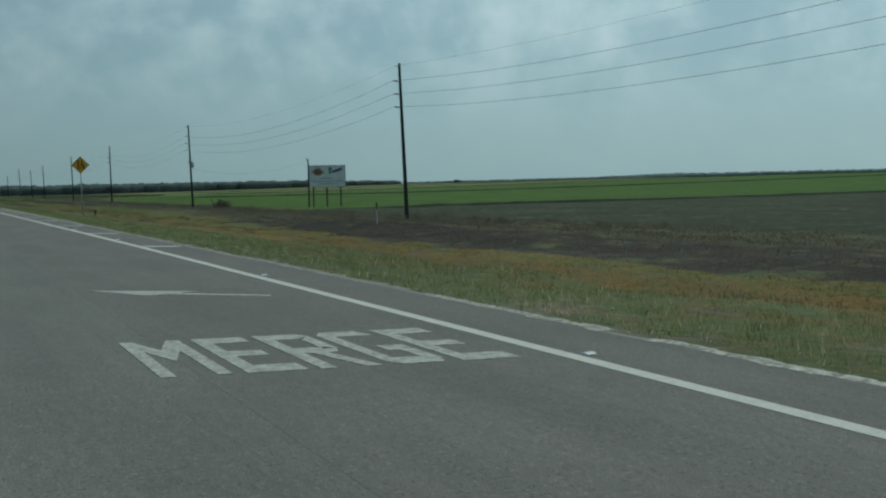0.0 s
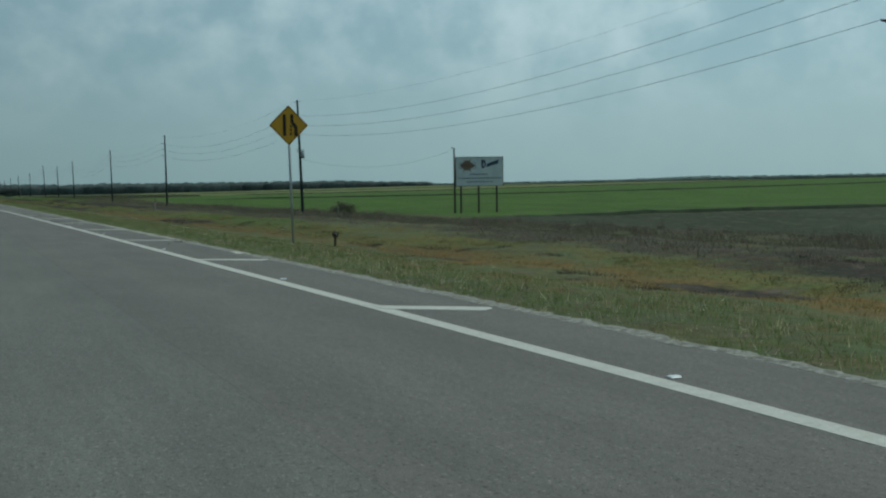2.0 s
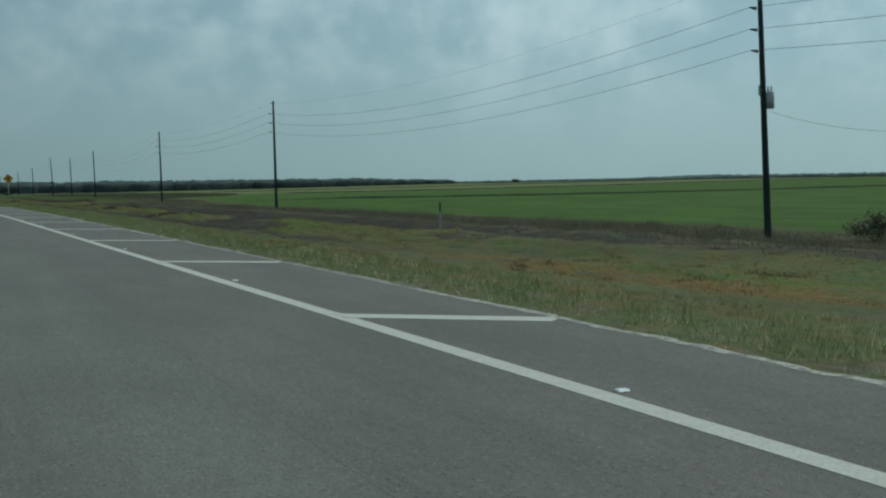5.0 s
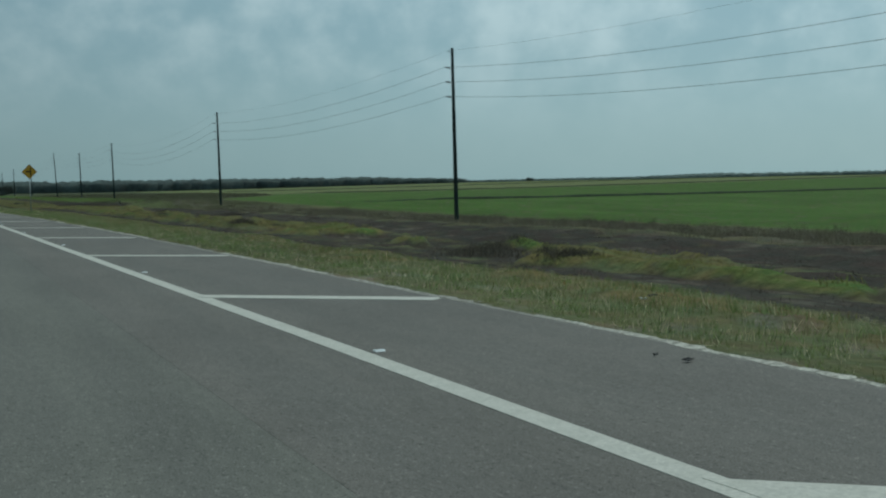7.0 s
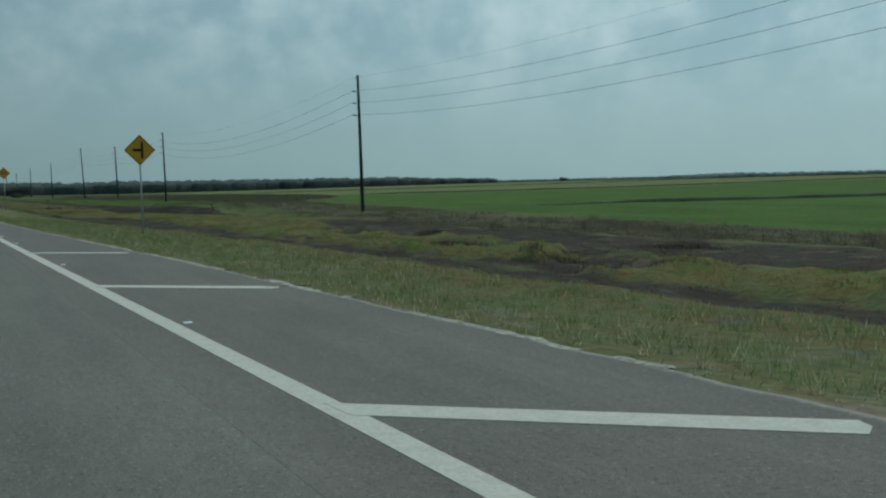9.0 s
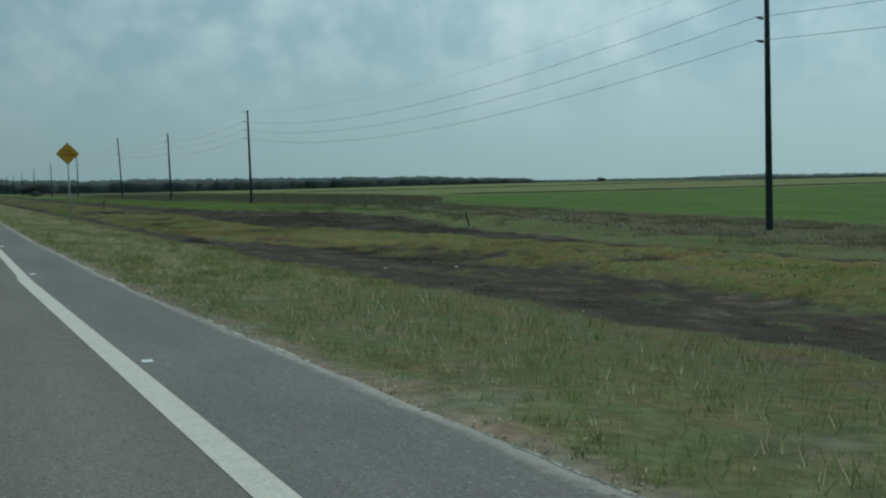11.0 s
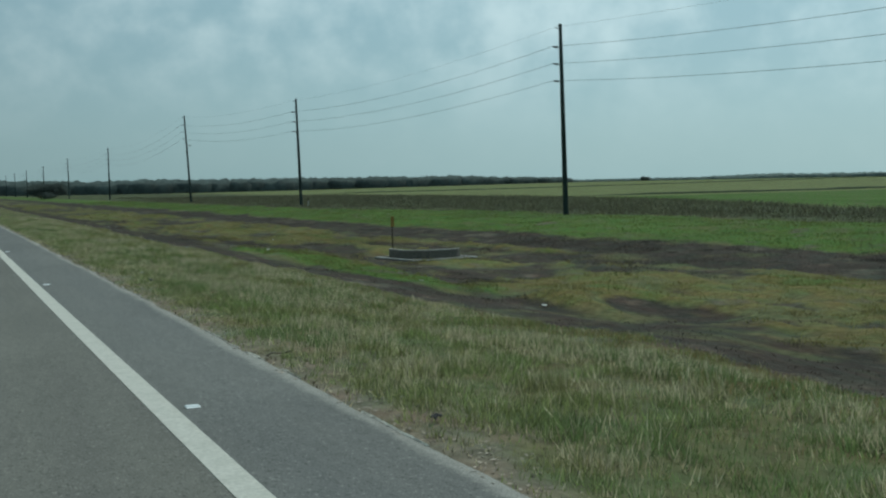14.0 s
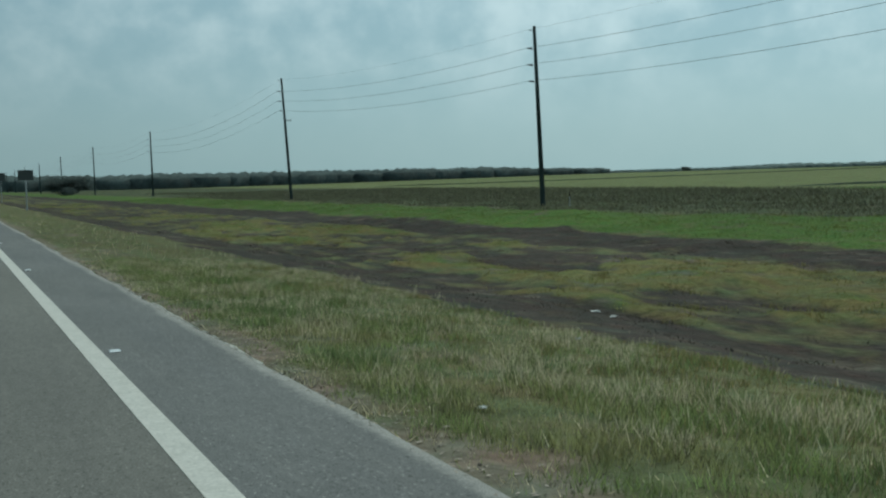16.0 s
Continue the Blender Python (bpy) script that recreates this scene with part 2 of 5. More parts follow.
DARK_WEED = material("dark_ditch_weeds", (0.104, 0.087, 0.071), 0.95, grain=0.4, scale=1.5, spots=0.6, spot_scale=0.6, spot=(0.130, 0.104, 0.070), island=0.45, up=0.6, translucent=0.2)
DRY_WEED = material("dead_weeds", (0.222, 0.188, 0.138), 0.95, grain=0.4, scale=1.5, spots=0.7, spot_scale=0.5, spot=(0.135, 0.146, 0.075), island=0.4, up=0.65, translucent=0.3)
MARSH = material("rough_field_grass", (0.172, 0.176, 0.100), 0.95, grain=0.35, scale=0.8, spots=0.7, spot_scale=0.3, spot=(0.105, 0.096, 0.066), island=0.4, up=0.6, translucent=0.3)
BROWN_WEED = material("brown_brush", (0.105, 0.087, 0.064), 0.95, grain=0.35, scale=2.0, island=0.5, up=0.45, translucent=0.2)
BANK = material("weedy_bank", (0.022, 0.038, 0.018), 0.95, grain=0.4, scale=0.6, spots=0.6, spot_scale=0.15, spot=(0.040, 0.062, 0.026), bump=0.4)
# far leaves lightened and blued: the haze before them is in the colour
FAR_HAZED_LEAF = material("far_hazed_foliage", (0.124, 0.166, 0.154), 0.95, grain=0.3, scale=0.25, island=0.15, up=0.95, translucent=0.35)
# horizon trees: base colour paled towards blue in place of haze in the air
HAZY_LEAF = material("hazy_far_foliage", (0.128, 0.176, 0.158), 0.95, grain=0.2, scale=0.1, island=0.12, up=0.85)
SHRUB_LEAF = material("shrub_foliage", (0.150, 0.170, 0.080), 0.9, grain=0.3, scale=3, island=0.4, up=0.8, translucent=0.3)
BUSH_LEAF = material("bush_foliage", (0.170, 0.172, 0.105), 0.9, grain=0.3, scale=3, island=0.45, up=0.5, translucent=0.2)


def ground_material():
    """Soil and low growth: the share of each cover is stored at the ground's points, and grain breaks its edges."""
    m = bpy.data.materials.new("soil_and_low_growth")
    m.use_nodes = True
    nt = m.node_tree
    n, l = nt.nodes, nt.links
    b = n["Principled BSDF"]
    b.inputs["Roughness"].default_value, b.inputs["Specular IOR Level"].default_value = 1.0, 0.1
    geo = n.new("ShaderNodeNewGeometry")
    def tex(scale, detail, stretch=(1, 1, 1)):
        mp, t = n.new("ShaderNodeMapping"), n.new("ShaderNodeTexNoise")
        mp.inputs["Scale"].default_value = stretch
        t.inputs["Scale"].default_value, t.inputs["Detail"].default_value, t.inputs["Roughness"].default_value = scale, detail, 0.55
        l.new(geo.outputs["Position"], mp.inputs[0])
        l.new(mp.outputs[0], t.inputs["Vector"])
        return t.outputs[0]
    breakup, tone, coarse = tex(0.8, 4, (1, 0.7, 1)), tex(5.0, 5), tex(0.11, 5, (1, 0.5, 1))
    current = None
    covers = (("base", (0.130, 0.131, 0.066)), ("crop", (0.070, 0.136, 0.027)), ("olive", (0.165, 0.188, 0.080)), ("plough", (0.054, 0.062, 0.041)), ("ochre", (0.182, 0.126, 0.050)),
              ("gold", (0.152, 0.137, 0.053)), ("lush", (0.082, 0.146, 0.032)), ("weeds", (0.098, 0.088, 0.058)), ("mud", (0.056, 0.046, 0.039)), ("dirt", (0.210, 0.178, 0.138)))
    for name, colour in covers:
        if current is None:
            rgb = n.new("ShaderNodeRGB")
            rgb.outputs[0].default_value = (*colour, 1)
            current = rgb.outputs[0]
            continue
        at = n.new("ShaderNodeAttribute")
        at.attribute_name = name
        edge = n.new("ShaderNodeMapRange")
        edge.inputs[1].default_value, edge.inputs[2].default_value, edge.inputs[3].default_value, edge.inputs[4].default_value = 0.3, 0.7, -0.5, 0.5
        l.new(breakup, edge.inputs[0])
        add = n.new("ShaderNodeMath")
        l.new(at.outputs["Fac"], add.inputs[0])
        l.new(edge.outputs[0], add.inputs[1])
        step = n.new("ShaderNodeMapRange")
        step.interpolation_type = "SMOOTHSTEP"
        step.inputs[1].default_value, step.inputs[2].default_value = 0.12, 0.88
        l.new(add.outputs[0], step.inputs[0])
        mix = n.new("ShaderNodeMix")
        mix.data_type = "RGBA"
        mix.inputs[7].default_value = (*colour, 1)
        l.new(step.outputs[0], mix.inputs[0])
        l.new(current, mix.inputs[6])
        current = mix.outputs[2]
    for source, low, high in ((tone, 0.70, 1.30), (coarse, 0.80, 1.20)):
        r = n.new("ShaderNodeMapRange")
        r.inputs[1].default_value, r.inputs[2].default_value, r.inputs[3].default_value, r.inputs[4].default_value = 0.3, 0.7, low, high
        l.new(source, r.inputs[0])
        s = n.new("ShaderNodeVectorMath")
        s.operation = "SCALE"
        l.new(current, s.inputs[0])
        l.new(r.outputs[0], s.inputs[3])
        current = s.outputs[0]
    # patches lean towards brown or towards green
    lean, cast = n.new("ShaderNodeMix"), n.new("ShaderNodeMix")
    lean.data_type = cast.data_type = "RGBA"
    cast.blend_type, cast.inputs[0].default_value = "MULTIPLY", 1.0
    lean.inputs[6].default_value, lean.inputs[7].default_value = (1.16, 0.96, 0.92, 1), (0.84, 1.05, 0.96, 1)
    way = n.new("ShaderNodeMapRange")
    way.inputs[1].default_value, way.inputs[2].default_value = 0.32, 0.68
    l.new(tex(1.4, 4, (1, 0.8, 1)), way.inputs[0])
    l.new(way.outputs[0], lean.inputs[0])
    l.new(current, cast.inputs[6])
    l.new(lean.outputs[2], cast.inputs[7])
    l.new(cast.outputs[2], b.inputs["Base Color"])
    bp = n.new("ShaderNodeBump")
    bp.inputs["Strength"].default_value, bp.inputs["Distance"].default_value = 0.7, 0.08
    l.new(tone, bp.inputs["Height"])
    l.new(bp.outputs[0], b.inputs["Normal"])
    return m


SOIL = ground_material()


# ---- helpers for meshes ----
def part(name, bm, mat, parent=None, label=""):
    """Links a bmesh as one mesh object, under a thing or a part."""
    mesh = bpy.data.meshes.new(name)
    bm.to_mesh(mesh)
    bm.free()
    mesh.materials.append(mat)
    ob = new(name, mesh)
    if parent is not None:
        ob.parent = parent
    return tagged(ob, label)


def thing(name, label, category, at=None, group="", kind=""):
    ob = new(name)
    if at is not None:
        ob.matrix_world = at
    return tagged(ob, label, category, group, kind)


def box(bm, x, y, z, sx, sy, sz, m=None, bevel=0.0):
    made = bmesh.ops.create_cube(bm, size=1.0)["verts"]
    bmesh.ops.scale(bm, vec=(sx, sy, sz), verts=made)
    bmesh.ops.translate(bm, vec=(x, y, z), verts=made)
    if m is not None:
        bmesh.ops.transform(bm, matrix=m, verts=made)
    if bevel:
        edges = list({e for v in made for e in v.link_edges})
        bmesh.ops.bevel(bm, geom=edges, offset=bevel, segments=1, affect="EDGES")
    return bm


def tube(bm, a, b, r0, r1, sides=10, caps=True):
    a, b = Vector(a), Vector(b)
    made = bmesh.ops.create_cone(bm, cap_ends=caps, segments=sides, radius1=r0, radius2=r1, depth=(b - a).length)["verts"]
    m = Matrix.Translation((a + b) / 2) @ (b - a).to_track_quat("Z", "Y").to_matrix().to_4x4()
    bmesh.ops.transform(bm, matrix=m, verts=made)
    return bm


def slab(bm, points, z0, z1):
    """A flat plate of any outline (points in the order round it), from z0 up to z1."""
    low, high = [bm.verts.new((x, y, z0)) for x, y in points], [bm.verts.new((x, y, z1)) for x, y in points]
    bm.faces.new(high)
    bm.faces.new(low[::-1])
    for i in range(len(points)):
        j = (i + 1) % len(points)
        bm.faces.new((low[i], low[j], high[j], high[i]))
    bmesh.ops.recalc_face_normals(bm, faces=bm.faces[:])
    return bm


def smooth(ob):
    for p in ob.data.polygons:
        p.use_smooth = True
    return ob


def lattice(x, y, seed):
    """Smooth random values in 0..1 over the plane, one cell a unit."""
    xi, yi = np.floor(x).astype(np.int64), np.floor(y).astype(np.int64)
    fx, fy = x - xi, y - yi
    fx, fy = fx * fx * (3 - 2 * fx), fy * fy * (3 - 2 * fy)
    def h(i, j):
        v = (i * 374761393 + j * 668265263 + seed * 1442695041) & 0x7FFFFFFF
        v = ((v ^ (v >> 13)) * 1274126177) & 0x7FFFFFFF
        return ((v ^ (v >> 16)) & 0xFFFF) / 65535.0
    return (h(xi, yi) * (1 - fx) + h(xi + 1, yi) * fx) * (1 - fy) + (h(xi, yi + 1) * (1 - fx) + h(xi + 1, yi + 1) * fx) * fy


def cloudy(x, y, sx, sy, seed, octaves=4):
    total, weight, amp = 0.0, 0.0, 1.0
    for k in range(octaves):
        total = total + amp * lattice(x / sx * 2 ** k, y / sy * 2 ** k, seed + 17 * k)
        weight, amp = weight + amp, amp * 0.55
    return total / weight


def step(v, a, b):
    s = np.clip((v - a) / (b - a), 0, 1)
    return s * s * (3 - 2 * s)


def band(v, a, b, soft):
    return step(v, a - soft, a + soft) * (1 - step(v, b - soft, b + soft))


# ---- plan of the road ----
LINE_Y, LINE_X = [-120, 20, 33, 45, 57, 68, 104, 150, 205, 257, 300, 329, 345, 390, 410, 1600], [5.42, 5.340, 5.375, 5.35, 5.26, 5.24, 5.01, 4.52, 3.84, 2.97, 2.12, 1.56, 1.49, 1.51, 1.475, 1.475]
JOINT_Y, JOINT_X = [-120, 262, 300, 335, 1600], [2.0, 2.04, 1.75, 1.42, 1.42]      # the seam between the old lane and the newer paving
EDGE_Y, EDGE_X = [-120, 0, 100, 205, 235, 257, 275, 300, 325, 345, 1600], [6.5, 6.5, 6.62, 6.7, 6.45, 5.93, 5.24, 3.95, 2.9, 2.66, 2.66]
VERGE_Y, VERGE_X = [-120, 100, 150, 220, 265, 300, 340, 385, 408, 430, 480, 1600], [10.6, 10.8, 10.4, 11.3, 11.0, 10.4, 8.1, 8.0, 7.4, 7.2, 6.7, 6.8]


def line_x(y):
    return np.interp(y, LINE_Y, LINE_X)


def edge_x(y):
    return np.interp(y, EDGE_Y, EDGE_X)


def ragged_edge(y):
    return edge_x(y) + (0.15 - 0.06 * step(y, 290, 315)) * (cloudy(y, y * 0, 1.1, 1, 5, 5) - 0.5)


def height(x, y):
    """The lie of the land: road bank, ditch, the bank under the poles and the flat fields."""
    e = edge_x(y)
    near = np.interp(x, [6.6, 10, 12.5, 15.5, 19, 22, 25, 29, 34, 38, 60, 5000], [-0.015, -0.18, -0.40, -0.66, -0.66, -0.52, -0.52, -1.0, -1.4, -1.56, -1.82, -1.7])
    late = np.interp(x, [2.7, 6.5, 9.0, 11, 15.5, 20, 25, 33, 40, 60, 5000], [-0.015, -0.22, -0.55, -0.85, -1.02, -0.98, -0.75, -0.45, -0.42, -0.8, -1.3])
    mid = np.interp(x - (e - 5.0), [5.0, 8.0, 11.5, 14.5, 17.5, 20.5, 24.5, 28, 32, 38, 60, 5000], [-0.015, -0.15, -0.36, -0.54, -0.58, -0.42, -0.42, -0.85, -1.2, -1.48, -1.78, -1.7])
    b = step(y, 290, 400)
    a = step(y, 120, 230)
    z = (near * (1 - a) + mid * a) * (1 - b) + late * b
    rough = (cloudy(x, y, 2.6, 3.2, 3) - 0.5) * 0.36 * step(x - e, 1.0, 7.0) * (1 - step(x, 60, 120))
    z = z + rough + (cloudy(x, y, 0.8, 0.8, 9, 2) - 0.5) * 0.05 * step(x - e, 0.05, 0.6)
    z = z + 4.8 * step(x, 120, 620) + 3.0 * step(x, 600, 2500)
    inside = (x > 9) & (x < 32) & (y > -20) & (y < 620)
    if inside.any():
        z = np.array(z)
        z[inside] += mounds(x[inside], y[inside])
    pad = 1 - step(np.hypot(x - 16.5, y - 433.3), 2.2, 3.6)
    z = z * (1 - pad) - 1.10 * pad
    return np.where(x < e + 0.02, -0.045, z)


FIELD_BANKS = [((50, 161), (1400, 163)), ((58, 366), (1400, 396)), ((118, 590), (1400, 640)), ((150, 862), (1400, 880))]
FIELD_Y, FIELD_X = [-200, 160, 400, 450, 490, 531, 600, 675, 834, 1200, 5000], [47, 50, 50, 62, 82, 97, 111, 117, 128, 160, 180]     # the near edge of the fields


def mounds(x, y):
    """Grassed humps left standing between the scraped dark strips, and the strips' own shallow beds."""
    share = covers(x, y)
    late = step(y, 320, 345)
    hump = np.clip(np.maximum(np.maximum(share["gold"], share["lush"] * (x < 21.5)), 0.6 * share["ochre"]) - share["mud"], 0, 1)
    lumps = cloudy(x, y, 0.9, 1.1, 411, 2) - 0.5
    return hump * (0.25 - 0.15 * late) * step(y, 150, 200) + (0.16 * hump * (1 - 0.5 * late) + 0.08) * lumps - 0.05 * share["mud"] * (1 - hump)


STRIP_Y = [-100, 50, 75, 95, 133, 165, 225, 262, 280, 295, 335, 348, 362, 385, 402, 418, 432, 452, 480, 900]
FIRST_DARK = [14.5, 14.5, 14.5, 14.8, 15.2, 14.6, 13.6, 13.5, 13.5, 13.5, 15.4, 13.4, 10.2, 10.2, 11.6, 11.2, 10.2, 10.6, 10.6, 10.6]          # where the dark strip along the verge ends
SECOND_FROM = [17.5, 17.5, 19.3, 20.5, 22.4, 21.4, 19.2, 19.0, 19.0, 19.6, 21.6, 22.0, 21.5, 19.0, 20.0, 21.5, 21.6, 20.9, 21.0, 21.0]     # the dark strip below the poles
SECOND_TO = [24, 24, 26.5, 26.0, 26.0, 25.4, 24.4, 24.4, 24.2, 24.5, 24.0, 24.4, 26.0, 30.5, 30.0, 27.4, 25.9, 25.0, 25.4, 25.0]
GOLD_Y = [170, 190, 205, 212.5, 214.5, 221, 222.5, 228.5, 230, 234, 236, 246, 260, 262, 271, 274, 279, 281, 284, 289, 295, 297, 302, 335, 345, 360, 400, 425, 440, 452, 474, 490, 900]
GOLD_SHARE = [0.8, 0.45, 0.1, 0.12, 0.82, 0.82, 0.12, 0.15, 0.42, 0.42, 0.15, 0.75, 0.8, 0.6, 0.72, 0.3, 0.3, 0.55, 0.3, 0.62, 0.55, 0.3, 0.72, 0.7, 0.86, 0.88, 0.72, 0.50, 0.50, 0.68, 0.66, 0.36, 0.30]      # how much seeding grass stands between the dark strips
BARE_SPOTS = [(14.4, 72.5, 1.4, 2.0), (13.0, 83.5, 1.3, 1.7), (15.2, 135.5, 2.0, 5.5), (13.0, 126, 1.6, 3.0), (15.8, 350, 1.1, 2.2), (16.0, 346, 1.2, 2.0), (16.0, 342, 2.0, 2.6), (15.2, 405.5, 1.8, 3.2), (13.2, 413, 0.9, 3.0), (19.3, 401, 1.6, 2.6),
              (15.8, 397.2, 0.8, 1.3), (13.0, 424.5, 1.6, 4.5), (14.0, 436.5, 2.0, 3.0), (17.0, 482.5, 2.1, 3.4), (13.9, 494, 1.3, 4.0), (14.0, 470, 2.2, 2.4), (11.6, 452, 1.4, 7.0), (19.0, 430, 2.6, 2.0), (14.0, 431.5, 2.0, 2.6), (14.2, 380.5, 1.8, 2.6), (18.0, 373.5, 2.2, 3.5), (12.6, 388.5, 0.9, 1.8), (12.4, 443.5, 1.7, 5.5)]     # dark tufts and bare earth: middle and half sizes


def covers(x, y):
    """The share of each kind of ground cover at the points."""
    wob = cloudy(x, y, 4, 8, 21) - 0.5
    v = np.interp(y, VERGE_Y, VERGE_X) + 1.3 * (cloudy(x * 0, y, 1, 9, 31) - 0.5)
    a, c = 1 - step(y, 150, 200), step(y, 320, 340)
    b = 1 - np.maximum(a, c)
    u = x + 1.8 * wob
    m1, s2, e2 = np.interp(y, STRIP_Y, FIRST_DARK), np.interp(y, STRIP_Y, SECOND_FROM), np.interp(y, STRIP_Y, SECOND_TO)
    patch, blot, strands = cloudy(x, y, 4, 7, 41), cloudy(x, y, 2.4, 5.0, 51), cloudy(x, y, 1.1, 2.2, 131)
    shreds = cloudy(x, y, 0.55, 0.9, 231, 3)
    share = np.interp(y - (x - 16) * step(y, 195, 205) * (1 - step(y, 236, 246)), GOLD_Y, GOLD_SHARE)
    after = step(x - v, -0.5, 0.6)
    between = band(u, m1, s2, 0.8)
    fringe = band(x, v - 2.4, v + 0.3, 0.9)
    first = band(x + 0.9 * wob, v - 0.1, np.maximum(m1 + 0.4 * c, v + 1.2), 0.4)
    spots = np.zeros_like(x)
    for sx, sy, rx, ry in BARE_SPOTS:
        spots = np.maximum(spots, 1 - step(np.hypot((x - sx) / rx, (y - sy) / ry) + 0.9 * (strands - 0.5) + 0.6 * (shreds - 0.5), 0.7, 1.15))
    # seeding grass between the two dark strips, yellow to orange, with green and dark tufts in it
    ochre = after * np.maximum(a * band(u, 12.0, 16.5 + 1.5 * step(50 - y, 0, 12), 1.6) * step(patch + 0.35 * (strands - 0.5), 0.24, 0.50), between * step(patch + 0.35 * (strands - 0.5), 0.46, 0.64) * (0.3 * b + 0.95 * c * (1 - 0.75 * step(y, 390, 415))))
    ochre = np.maximum(ochre, 0.85 * (1 - step(y, 52, 76)) * band(u, 11.0, 17.5, 1.0) * (0.7 + 0.3 * step(strands, 0.3, 0.5)))
    ochre = np.maximum(ochre, (0.45 - 0.25 * c) * fringe * step(strands, 0.32, 0.5))
    clear = step(blot + 0.2 * (shreds - 0.5), 0.66 - 0.46 * share, 0.77 - 0.46 * share)
    gold = after * np.maximum(0.9 * a * band(u, 15.5, s2, 1.2) * step(blot, 0.34, 0.52), (b + c) * between * clear * (0.6 + 0.4 * step(strands, 0.32, 0.52)))
    lush = after * between * (step(blot + 0.3 * (strands - 0.5), 0.54, 0.70) * (0.55 * b * (0.1 + 0.9 * clear) + 0.42 * c) + (0.12 + 0.45 * step(y, 95, 130)) * a * band(u, 16.0, s2, 0.9) * step(patch, 0.40, 0.56))
    green_end = np.interp(y, [335, 355, 365, 376, 431, 470, 500, 900], [31, 32, 34.5, 36, 39.5, 40, 34, 35])
    lush = np.maximum(lush, c * (0.40 + 0.60 * step(y, 385, 412)) * band(u, e2, green_end, 0.8) * (0.60 + 0.40 * step(strands, 0.30, 0.52)))
    tongue = band(x + wob, 10.0, 12.4, 0.5) * band(y, 418, 440, 2) * (0.72 + 0.28 * step(shreds, 0.3, 0.5))      # fresh grass in front of the drain
    lush = np.maximum(lush, tongue)
    far_weeds = step(y, 405, 430) * band(u, green_end, np.interp(y, FIELD_Y, FIELD_X) + 5 * wob, 2)
    lush = np.maximum(lush, 0.25 * far_weeds)
    second = band(u, s2, e2, 0.8)
    mud = after * np.maximum(np.maximum(first * (b + c), second * (b + c + a * (1 - 0.6 * step(y, 60, 85)))), between * (1 - clear) * (b + 0.8 * c))
    mud = mud * (0.70 + 0.30 * step(shreds, 0.34, 0.60))
    mud = np.maximum(mud, 0.95 * (b + c) * second * step(strands, 0.16, 0.34))
    mud = np.maximum(mud, spots * (0.75 + 0.25 * step(shreds, 0.3, 0.5))) * (1 - 0.9 * tongue)
    field = np.interp(y, FIELD_Y, FIELD_X) + 5 * wob
    weeds = a * band(u, np.minimum(s2, 24), 47, 1.5) + b * band(u, e2 - 0.5, field, 2) + c * (0.62 - 0.52 * step(y, 405, 430)) * band(u, green_end, field, 3)
    weeds = weeds * (0.72 + 0.28 * step(strands, 0.34, 0.50)) * (1 - 0.45 * step(cloudy(x, y, 4, 7, 181), 0.52, 0.66))
    crop = step(x, field - 3, field + 4) * step(y, 159, 163) * (1 - step(y - 0.03 * x, 566, 572))
    plough = step(x, 42, 47) * (1 - step(y, 158, 162)) + 0.85 * step(y, 405, 430) * band(u, green_end, field, 2) * (0.6 + 0.4 * step(strands, 0.32, 0.52))
    olive = step(x, field - 4, field + 6) * step(y - 0.03 * x, 566, 572)
    dirt = band(x - edge_x(y), -0.5, np.where(y < 310, 0.2, 0.32), 0.30) * np.where(y < 310, step(cloudy(x, y, 0.5, 0.9, 71), 0.36, 0.58) * 0.8, 0.95)
    dirt = np.maximum(dirt, 0.5 * band(x - edge_x(y), 0, 2.2, 0.6) * step(cloudy(x, y, 0.7, 1.1, 73), 0.52, 0.66))
    dirt = np.maximum(dirt, (1 - step(np.hypot((x - 11.6) / 1.2, (y - 442) / 5.5) + 0.9 * (strands - 0.5), 0.5, 1.2)) * (0.40 + 0.40 * step(shreds, 0.36, 0.56)))
    return {"crop": crop, "olive": olive, "plough": plough, "ochre": ochre, "gold": gold, "lush": lush, "weeds": weeds, "mud": mud, "dirt": dirt}


